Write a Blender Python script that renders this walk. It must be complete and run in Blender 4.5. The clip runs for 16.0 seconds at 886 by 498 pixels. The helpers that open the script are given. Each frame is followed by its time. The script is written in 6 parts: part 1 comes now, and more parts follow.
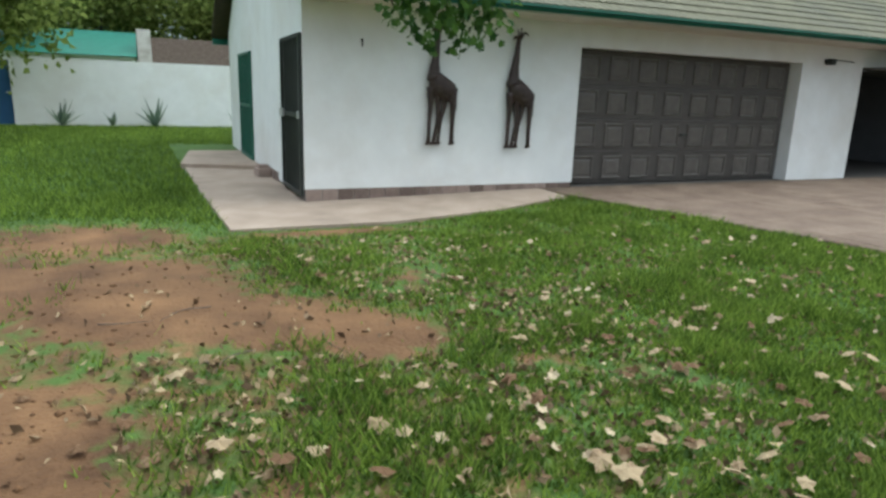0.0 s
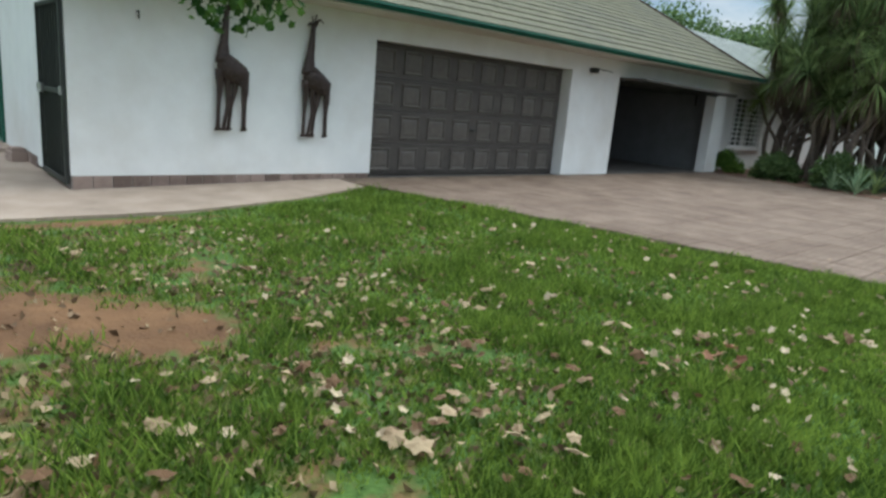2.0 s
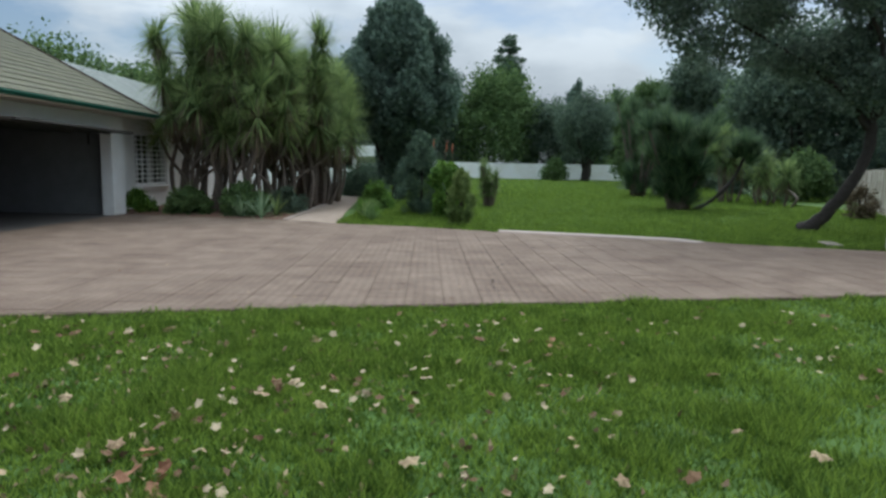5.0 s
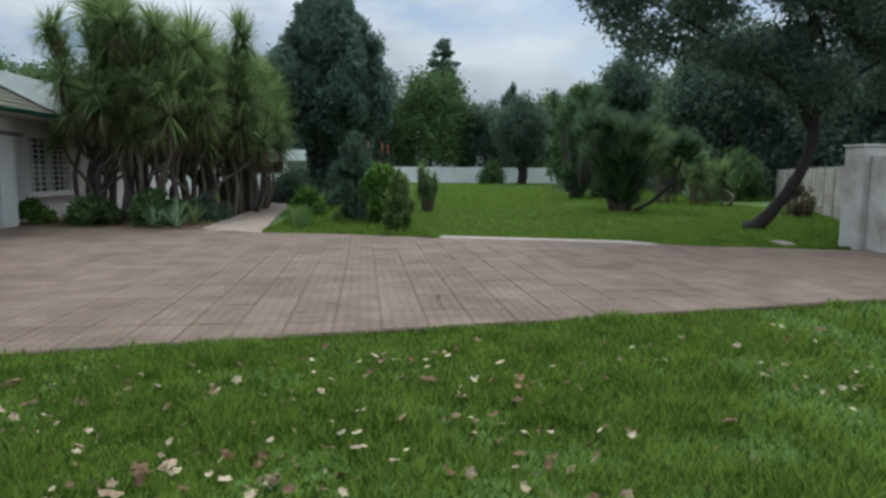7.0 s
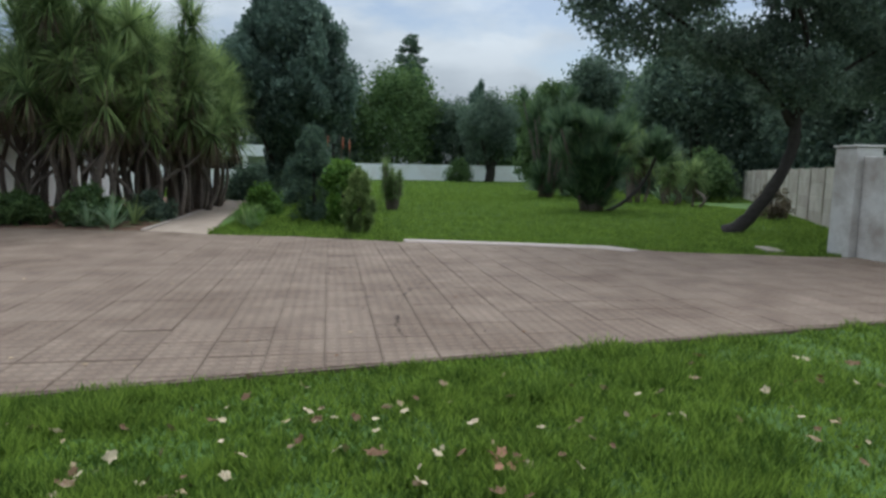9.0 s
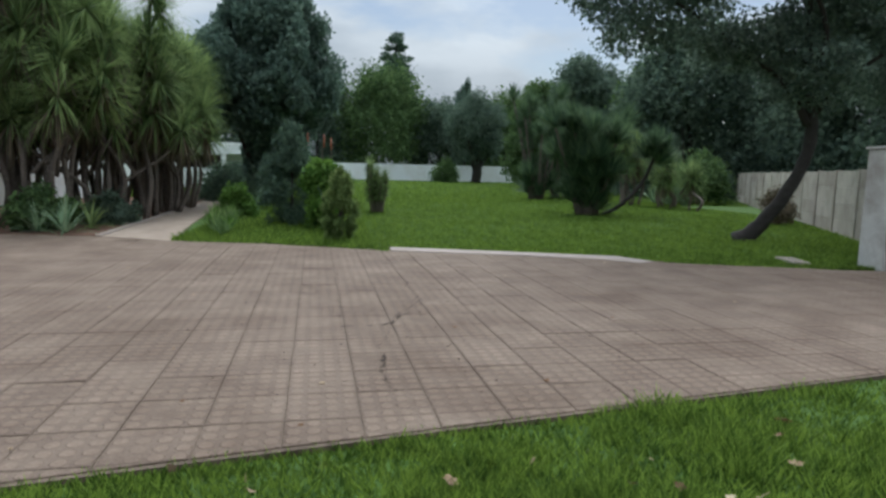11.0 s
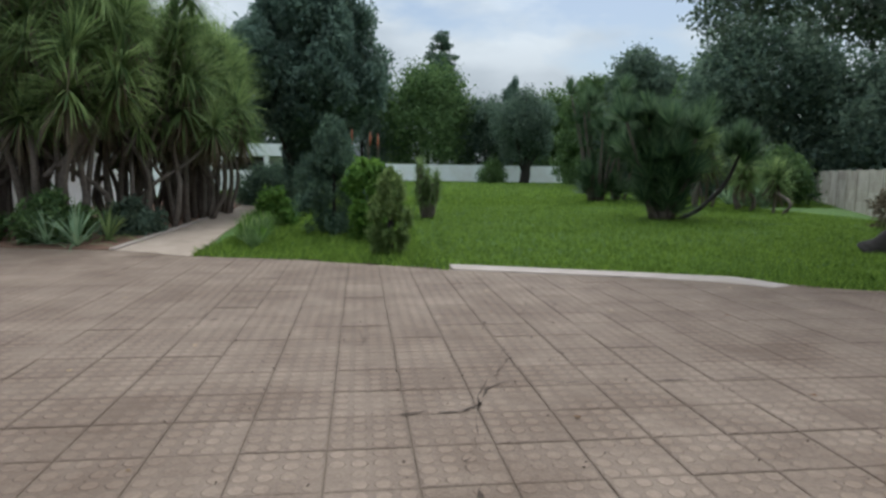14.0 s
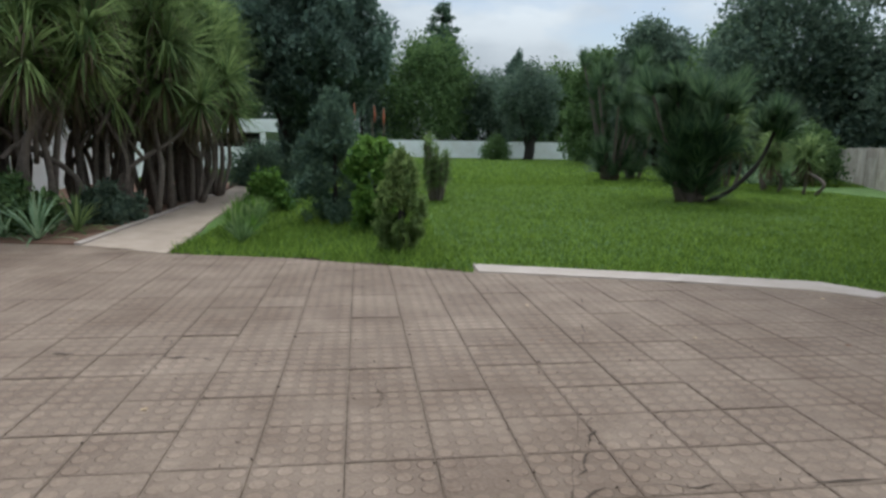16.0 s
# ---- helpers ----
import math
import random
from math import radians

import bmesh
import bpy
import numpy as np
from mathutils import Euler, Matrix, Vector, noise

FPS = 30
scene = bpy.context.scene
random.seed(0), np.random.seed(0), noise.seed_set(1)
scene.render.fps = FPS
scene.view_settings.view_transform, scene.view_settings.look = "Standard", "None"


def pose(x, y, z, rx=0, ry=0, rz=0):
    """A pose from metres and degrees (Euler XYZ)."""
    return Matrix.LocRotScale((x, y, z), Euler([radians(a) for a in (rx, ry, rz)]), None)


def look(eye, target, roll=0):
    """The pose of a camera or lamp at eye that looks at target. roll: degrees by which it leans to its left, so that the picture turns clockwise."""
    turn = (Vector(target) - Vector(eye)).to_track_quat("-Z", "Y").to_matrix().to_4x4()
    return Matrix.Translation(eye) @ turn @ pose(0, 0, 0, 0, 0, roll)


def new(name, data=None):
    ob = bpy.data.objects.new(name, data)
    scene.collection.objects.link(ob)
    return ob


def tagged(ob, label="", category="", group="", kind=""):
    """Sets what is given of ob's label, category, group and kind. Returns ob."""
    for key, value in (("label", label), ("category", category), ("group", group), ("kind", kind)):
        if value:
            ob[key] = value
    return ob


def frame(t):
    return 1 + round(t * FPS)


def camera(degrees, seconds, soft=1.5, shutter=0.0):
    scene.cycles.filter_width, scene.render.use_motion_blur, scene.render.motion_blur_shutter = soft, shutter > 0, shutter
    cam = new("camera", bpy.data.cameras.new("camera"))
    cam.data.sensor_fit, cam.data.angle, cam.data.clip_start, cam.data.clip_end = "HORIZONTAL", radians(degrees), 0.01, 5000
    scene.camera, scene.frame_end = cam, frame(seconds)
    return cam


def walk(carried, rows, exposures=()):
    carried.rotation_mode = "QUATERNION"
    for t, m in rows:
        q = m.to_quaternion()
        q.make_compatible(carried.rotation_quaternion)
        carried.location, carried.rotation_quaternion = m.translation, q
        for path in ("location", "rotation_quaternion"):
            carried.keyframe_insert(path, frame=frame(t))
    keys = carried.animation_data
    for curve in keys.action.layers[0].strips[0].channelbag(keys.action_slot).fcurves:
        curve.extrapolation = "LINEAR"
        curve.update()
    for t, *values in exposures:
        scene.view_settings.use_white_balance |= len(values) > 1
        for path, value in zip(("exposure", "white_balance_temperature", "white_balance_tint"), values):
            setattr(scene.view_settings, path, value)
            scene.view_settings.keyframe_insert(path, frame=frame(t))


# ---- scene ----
cam = camera(69.1, 16.0, soft=2.8)
PATH = [
    (0, (-6.079, -8.579, 1.371), (-5.281, -6.805, 0.904), 1.9),
    (0.5, (-6.087, -8.597, 1.367), (-5.192, -6.869, 0.902), 2.6),
    (1, (-6.083, -8.604, 1.362), (-5.063, -6.946, 0.9), 3.4),
    (1.5, (-6.075, -8.608, 1.344), (-4.908, -7.049, 0.887), 4.4),
    (2, (-6.03, -8.592, 1.322), (-4.722, -7.148, 0.872), 5.0),
    (2.5, (-5.934, -8.628, 1.372), (-4.463, -7.349, 0.925), 5.4),
    (3, (-5.841, -8.624, 1.411), (-4.226, -7.526, 0.981), 4.6),
    (3.5, (-5.733, -8.592, 1.447), (-3.977, -7.714, 1.064), 2.9),
    (4, (-5.628, -8.62, 1.486), (-3.738, -8.074, 1.127), 2.9),
    (4.5, (-5.481, -8.602, 1.426), (-3.517, -8.425, 1.096), 3.5),
    (5, (-5.156, -8.439, 1.386), (-3.172, -8.432, 1.131), 1.1),
    (7.5, (-3.792, -8.465, 1.298), (-1.817, -8.671, 1.057), 0.7),
    (8, (-3.54, -8.526, 1.292), (-1.568, -8.757, 1.05), 0.8),
    (8.5, (-3.284, -8.61, 1.346), (-1.316, -8.873, 1.101), 0.9),
    (9, (-2.982, -8.61, 1.322), (-1.018, -8.896, 1.078), 1.0),
    (11.3, (-1.617, -8.69, 1.342), (0.339, -9.024, 1.099), 1.4),
    (11.5, (-1.514, -8.692, 1.35), (0.449, -8.989, 1.107), 1.3),
    (12, (-1.152, -8.697, 1.365), (0.822, -8.911, 1.122), 1.0),
    (12.5, (-0.764, -8.657, 1.33), (1.211, -8.86, 1.085), 0.9),
    (13, (-0.466, -8.605, 1.338), (1.509, -8.804, 1.091), 0.8),
    (13.5, (-0.066, -8.62, 1.328), (1.909, -8.819, 1.083), 0.8),
    (14, (0.25, -8.619, 1.326), (2.225, -8.818, 1.082), 0.9),
    (14.5, (0.651, -8.578, 1.326), (2.626, -8.777, 1.081), 0.8),
    (15, (0.983, -8.538, 1.315), (2.952, -8.733, 1.023), 0.7),
    (15.5, (1.399, -8.508, 1.391), (3.365, -8.702, 1.079), 0.7),
    (16, (1.715, -8.492, 1.398), (3.68, -8.692, 1.08), 0.9),
]
EXPOSURES = [(0.0, 0.78, 6000, 3), (1.5, 0.7, 5950, 3), (2.5, 0.68, 5850, 3), (3.5, 0.55, 5850, 4), (5.0, 0.47, 5800, 4), (7.5, 0.33, 5800, 5), (9.0, 0.36, 5800, 5), (12.0, 0.4, 5850, 5), (16.0, 0.48, 5900, 5)]
walk(cam, [(t, look(eye, target, roll)) for t, eye, target, roll in PATH], EXPOSURES)

# ---- light ----
SUN_DIR = (radians(52), radians(110))  # elevation, azimuth from +y towards +x
world = bpy.data.worlds.new("world")
scene.world = world
world.use_nodes = True
wn, wl = world.node_tree.nodes, world.node_tree.links
wn.clear()
w_out = wn.new("ShaderNodeOutputWorld")
w_bg = wn.new("ShaderNodeBackground")
w_sky = wn.new("ShaderNodeTexSky")
w_sky.sky_type, w_sky.sun_disc = "NISHITA", False
w_sky.sun_elevation, w_sky.sun_rotation = SUN_DIR
w_sky.dust_density = 2.0
w_tc = wn.new("ShaderNodeTexCoord")
w_map = wn.new("ShaderNodeMapping")
w_map.inputs["Scale"].default_value = (1.6, 1.6, 4.2)
w_map.inputs["Location"].default_value = (0.35, 0.2, 0.4)
w_n1 = wn.new("ShaderNodeTexNoise")
w_n1.inputs["Scale"].default_value, w_n1.inputs["Detail"].default_value = 1.7, 7
w_n1.inputs["Roughness"].default_value = 0.55
w_r1 = wn.new("ShaderNodeValToRGB")
w_r1.color_ramp.elements[0].position, w_r1.color_ramp.elements[1].position = 0.42, 0.54
w_n2 = wn.new("ShaderNodeTexNoise")
w_n2.inputs["Scale"].default_value, w_n2.inputs["Detail"].default_value = 3.1, 6
w_r2 = wn.new("ShaderNodeValToRGB")
w_r2.color_ramp.elements[0].position, w_r2.color_ramp.elements[1].position = 0.32, 0.68
w_r2.color_ramp.elements[0].color = (6.6, 7.0, 7.5, 1)
w_r2.color_ramp.elements[1].color = (10.4, 10.6, 10.8, 1)
w_mix = wn.new("ShaderNodeMix")
w_mix.data_type = "RGBA"
wl.new(w_tc.outputs["Generated"], w_map.inputs["Vector"])
wl.new(w_map.outputs["Vector"], w_n1.inputs["Vector"])
wl.new(w_map.outputs["Vector"], w_n2.inputs["Vector"])
wl.new(w_n1.outputs["Fac"], w_r1.inputs["Fac"])
wl.new(w_n2.outputs["Fac"], w_r2.inputs["Fac"])
wl.new(w_r1.outputs["Color"], w_mix.inputs["Factor"])
w_clear = wn.new("ShaderNodeVectorMath")
w_clear.operation = "SCALE"
w_clear.inputs["Scale"].default_value = 0.64
wl.new(w_sky.outputs["Color"], w_clear.inputs[0])
wl.new(w_clear.outputs["Vector"], w_mix.inputs["A"])
w_sep = wn.new("ShaderNodeSeparateXYZ")
wl.new(w_tc.outputs["Generated"], w_sep.inputs[0])
w_zen = wn.new("ShaderNodeMapRange")
w_zen.inputs["From Min"].default_value, w_zen.inputs["From Max"].default_value = 0.0, 1.0
w_zen.inputs["To Min"].default_value, w_zen.inputs["To Max"].default_value = 0.33, 3.1
w_pow = wn.new("ShaderNodeMath")
w_pow.operation = "POWER"
w_pow.inputs[1].default_value = 1.5
w_pow.use_clamp = True
wl.new(w_sep.outputs["Z"], w_pow.inputs[0])
wl.new(w_pow.outputs[0], w_zen.inputs["Value"])
w_lum = wn.new("ShaderNodeVectorMath")
w_lum.operation = "SCALE"
wl.new(w_r2.outputs["Color"], w_lum.inputs[0])
wl.new(w_zen.outputs["Result"], w_lum.inputs["Scale"])
wl.new(w_lum.outputs["Vector"], w_mix.inputs["B"])
wl.new(w_mix.outputs["Result"], w_bg.inputs["Color"])
w_bg.inputs["Strength"].default_value = 0.10
wl.new(w_bg.outputs["Background"], w_out.inputs["Surface"])

sun = new("sun", bpy.data.lights.new("sun", "SUN"))
sun.data.energy, sun.data.angle, sun.data.color = 1.2, radians(20), (1.0, 0.96, 0.9)
sun_h = math.cos(SUN_DIR[0])
sun.matrix_world = look((0, 0, 40), (-40 * sun_h * math.sin(SUN_DIR[1]), -40 * sun_h * math.cos(SUN_DIR[1]), 40 - 40 * math.sin(SUN_DIR[0])))

# ---- materials ----


def material(name, dark, light, scale=6.0, rough=0.8, bump=0.2, fine=60.0, metal=0.0, spread=0.0, by="object", stain=None, stain_scale=0.7, translucent=0.0, spec=0.3, bump_size=0.01):
    """Two-scale procedural surface: grain between two colours, optional broad stains, and per-piece variation."""
    m = bpy.data.materials.new(name)
    m.use_nodes = True
    n, l = m.node_tree.nodes, m.node_tree.links
    bsdf = n["Principled BSDF"]
    bsdf.inputs["Roughness"].default_value, bsdf.inputs["Metallic"].default_value = rough, metal
    bsdf.inputs["Specular IOR Level"].default_value = spec
    place = n.new("ShaderNodeNewGeometry").outputs["Position"]
    n1 = n.new("ShaderNodeTexNoise")
    n1.inputs["Scale"].default_value, n1.inputs["Detail"].default_value = scale, 6
    l.new(place, n1.inputs["Vector"])
    n2 = n.new("ShaderNodeTexNoise")
    n2.inputs["Scale"].default_value, n2.inputs["Detail"].default_value = fine, 4
    l.new(place, n2.inputs["Vector"])
    add = n.new("ShaderNodeMath")
    add.operation = "MULTIPLY_ADD"
    add.inputs[1].default_value = 0.45
    l.new(n2.outputs["Fac"], add.inputs[0])
    half = n.new("ShaderNodeMath")
    half.operation = "MULTIPLY"
    half.inputs[1].default_value = 0.55
    l.new(n1.outputs["Fac"], half.inputs[0])
    l.new(half.outputs[0], add.inputs[2])
    fac = add.outputs[0]
    if spread:
        if by == "island":
            g = n.new("ShaderNodeNewGeometry")
            rnd = g.outputs["Random Per Island"]
        else:
            g = n.new("ShaderNodeObjectInfo")
            rnd = g.outputs["Random"]
        ma = n.new("ShaderNodeMath")
        ma.operation = "MULTIPLY_ADD"
        ma.inputs[1].default_value = spread
        l.new(rnd, ma.inputs[0])
        sub = n.new("ShaderNodeMath")
        sub.operation = "SUBTRACT"
        sub.inputs[1].default_value = spread / 2
        l.new(fac, sub.inputs[0])
        l.new(sub.outputs[0], ma.inputs[2])
        fac = ma.outputs[0]
    ramp = n.new("ShaderNodeValToRGB")
    ramp.color_ramp.elements[0].position, ramp.color_ramp.elements[1].position = 0.3, 0.7
    ramp.color_ramp.elements[0].color, ramp.color_ramp.elements[1].color = (*dark, 1), (*light, 1)
    l.new(fac, ramp.inputs["Fac"])
    col = ramp.outputs["Color"]
    if stain:
        n3 = n.new("ShaderNodeTexNoise")
        n3.inputs["Scale"].default_value, n3.inputs["Detail"].default_value = stain_scale, 8
        n3.inputs["Roughness"].default_value = 0.65
        l.new(place, n3.inputs["Vector"])
        r3 = n.new("ShaderNodeValToRGB")
        r3.color_ramp.elements[0].position, r3.color_ramp.elements[1].position = 0.45, 0.70
        r3.color_ramp.elements[1].color = (0.75, 0.75, 0.75, 1)
        l.new(n3.outputs["Fac"], r3.inputs["Fac"])
        mx = n.new("ShaderNodeMix")
        mx.data_type = "RGBA"
        l.new(r3.outputs["Color"], mx.inputs["Factor"])
        l.new(col, mx.inputs["A"])
        mx.inputs["B"].default_value = (*stain, 1)
        col = mx.outputs["Result"]
    l.new(col, bsdf.inputs["Base Color"])
    if bump:
        b = n.new("ShaderNodeBump")
        b.inputs["Strength"].default_value, b.inputs["Distance"].default_value = bump, bump_size
        l.new(add.outputs[0], b.inputs["Height"])
        l.new(b.outputs["Normal"], bsdf.inputs["Normal"])
    if translucent:
        tr = n.new("ShaderNodeBsdfTranslucent")
        l.new(col, tr.inputs["Color"])
        ms = n.new("ShaderNodeMixShader")
        ms.inputs["Fac"].default_value = translucent
        l.new(bsdf.outputs["BSDF"], ms.inputs[1])
        l.new(tr.outputs["BSDF"], ms.inputs[2])
        l.new(ms.outputs["Shader"], n["Material Output"].inputs["Surface"])
    return m


PLASTER = material("white_plaster", (0.70, 0.71, 0.70), (0.80, 0.81, 0.80), 3, 0.85, 0.25, 90, stain=(0.62, 0.60, 0.55), stain_scale=0.5)
PLASTER_OLD = material("weathered_plaster", (0.46, 0.44, 0.41), (0.62, 0.60, 0.56), 2, 0.9, 0.4, 40, stain=(0.24, 0.19, 0.15), stain_scale=1.4)
PRECAST = material("precast_concrete", (0.36, 0.31, 0.26), (0.52, 0.47, 0.40), 2.5, 0.9, 0.4, 50, spread=0.3, stain=(0.24, 0.2, 0.16), stain_scale=1.2)
CONCRETE = material("tan_concrete", (0.27, 0.205, 0.155), (0.40, 0.32, 0.255), 3, 0.9, 0.4, 70, stain=(0.22, 0.17, 0.13), stain_scale=1.1)
KERB = material("pale_concrete", (0.29, 0.235, 0.20), (0.42, 0.355, 0.31), 4, 0.9, 0.4, 60, stain=(0.3, 0.25, 0.2))
JOINT = material("dark_joint_earth", (0.045, 0.031, 0.021), (0.22, 0.165, 0.12), 1.6, 0.95, 0.4, 14)
BRICK = material("plinth_brick", (0.15, 0.11, 0.092), (0.31, 0.235, 0.20), 9, 0.9, 0.5, 90, spread=0.5)
MORTAR = material("mortar", (0.22, 0.19, 0.17), (0.33, 0.30, 0.27), 8, 0.95, 0.4)
ROOF = material("olive_roof_tile", (0.108, 0.105, 0.068), (0.160, 0.153, 0.100), 5, 0.85, 0.4, 60, spread=0.16, stain=(0.10, 0.10, 0.075), stain_scale=0.6)
ROOF_GREY = material("grey_roof_tile", (0.20, 0.22, 0.20), (0.31, 0.33, 0.30), 5, 0.8, 0.4, 60, spread=0.3, by="island")
ROOF_STUFF = material("olive_roof_tile_rest", (0.108, 0.105, 0.068), (0.160, 0.153, 0.100), 5, 0.85, 0.4, 60, spread=0.16, by="island", stain=(0.10, 0.10, 0.075), stain_scale=0.6)
FASCIA = material("green_fascia_paint", (0.015, 0.12, 0.085), (0.03, 0.18, 0.13), 4, 0.5, 0.15, 50)
SOFFIT = material("soffit_board", (0.50, 0.47, 0.40), (0.62, 0.585, 0.51), 4, 0.8, 0.15, 50)
DOOR_BROWN = material("dark_brown_door", (0.058, 0.052, 0.047), (0.105, 0.095, 0.086), 5, 0.42, 0.2, 80, spec=0.5, spread=0.15)
# lighter than the door itself: the mouldings' glint is put into their colour
DOOR_EDGE = material("glinting_door_moulding", (0.075, 0.067, 0.060), (0.15, 0.135, 0.12), 9, 0.36, 0.2, 80, spec=0.5)
BLACK_STEEL = material("black_steel", (0.012, 0.016, 0.014), (0.03, 0.035, 0.03), 8, 0.5, 0.2, 80, spec=0.5)
GREEN_DOOR = material("dark_green_paint", (0.012, 0.075, 0.05), (0.03, 0.13, 0.09), 5, 0.5, 0.2, 60)
BLUE_DOOR = material("blue_door_paint", (0.02, 0.07, 0.16), (0.04, 0.11, 0.24), 4, 0.5, 0.2, 60)
WHITE_STEEL = material("white_steel_paint", (0.72, 0.72, 0.72), (0.82, 0.82, 0.82), 6, 0.45, 0.1)
CHROME = material("brushed_metal", (0.45, 0.45, 0.45), (0.6, 0.6, 0.6), 30, 0.35, 0.1, metal=1.0)
BRONZE = material("dark_bronze", (0.018, 0.013, 0.011), (0.075, 0.05, 0.042), 22, 0.45, 0.6, 120, metal=0.3, spec=0.5)
SOIL = material("red_soil", (0.10, 0.052, 0.035), (0.20, 0.115, 0.075), 5, 0.95, 0.8, 60, bump_size=0.03)
BARK = material("dark_bark", (0.020, 0.017, 0.015), (0.055, 0.047, 0.040), 9, 0.95, 0.9, 50, bump_size=0.03)
BARK_GREY = material("grey_fibrous_bark", (0.085, 0.068, 0.056), (0.205, 0.165, 0.135), 14, 0.95, 0.9, 70, bump_size=0.03)
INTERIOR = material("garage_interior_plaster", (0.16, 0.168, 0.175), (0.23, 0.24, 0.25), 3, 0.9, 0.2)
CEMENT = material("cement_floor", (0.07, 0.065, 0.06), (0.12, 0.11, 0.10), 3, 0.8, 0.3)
WOOD_DARK = material("dark_wood", (0.03, 0.022, 0.016), (0.08, 0.055, 0.04), 8, 0.6, 0.3)
ROOM = material("dark_room", (0.022, 0.022, 0.024), (0.045, 0.045, 0.05), 3, 0.9, 0.0)


def leaf_material(name, dark, light, translucent=0.3, scale=0.6, rough=0.7):
    return material(name, dark, light, scale, rough, 0.0, 9, spread=0.55, by="island", translucent=translucent, spec=0.15)


GRASS = leaf_material("grass_blades", (0.054, 0.100, 0.015), (0.232, 0.330, 0.052), 0.45, 1.9)
LEAF_OAK = leaf_material("broad_green_leaf", (0.065, 0.115, 0.042), (0.15, 0.225, 0.078), 0.4)
LEAF_HANG = leaf_material("plane_leaf", (0.025, 0.070, 0.016), (0.10, 0.19, 0.04), 0.4)
LEAF_YARD = leaf_material("sunlit_olive_leaf", (0.09, 0.13, 0.028), (0.27, 0.33, 0.085), 0.55)
LEAF_DARK = leaf_material("dark_green_leaf", (0.076, 0.116, 0.086), (0.165, 0.22, 0.15), 0.45)
LEAF_CYPRESS = leaf_material("cypress_spray", (0.09, 0.14, 0.11), (0.185, 0.255, 0.19), 0.45)
LEAF_YUCCA = leaf_material("yucca_blade", (0.095, 0.145, 0.055), (0.27, 0.35, 0.130), 0.52)
LEAF_BLADE = leaf_material("dark_yucca_blade", (0.050, 0.090, 0.052), (0.15, 0.215, 0.105), 0.4)
LEAF_EVERGREEN = leaf_material("small_evergreen_leaf", (0.095, 0.135, 0.105), (0.21, 0.265, 0.20), 0.45)
LEAF_BRIGHT = leaf_material("bright_green_leaf", (0.06, 0.13, 0.02), (0.16, 0.27, 0.05), 0.4)
LEAF_LIME = leaf_material("lime_conifer", (0.11, 0.165, 0.050), (0.26, 0.33, 0.11), 0.45)
LEAF_BLUE = leaf_material("blue_green_shrub", (0.060, 0.100, 0.074), (0.14, 0.20, 0.125), 0.4)
LEAF_PALE = leaf_material("pale_strap_leaf", (0.12, 0.20, 0.10), (0.32, 0.42, 0.25), 0.25)
LEAF_DEAD = leaf_material("dry_hanging_leaf", (0.07, 0.055, 0.035), (0.18, 0.14, 0.09), 0.2)
LITTER = material("fallen_leaf", (0.16, 0.09, 0.045), (0.43, 0.325, 0.195), 9, 0.8, 0.3, 60, spread=1.0, translucent=0.2)
LITTER_PALE = material("pale_dry_leaf", (0.15, 0.088, 0.044), (0.52, 0.42, 0.275), 9, 0.8, 0.3, 60, spread=1.0, by="island", translucent=0.2)
LITTER_STUFF = material("leaf_litter", (0.11, 0.07, 0.038), (0.36, 0.27, 0.155), 9, 0.85, 0.3, 60, spread=0.9, by="island")
FLOWER = material("red_flower", (0.26, 0.07, 0.04), (0.42, 0.16, 0.08), 20, 0.6, 0.1)


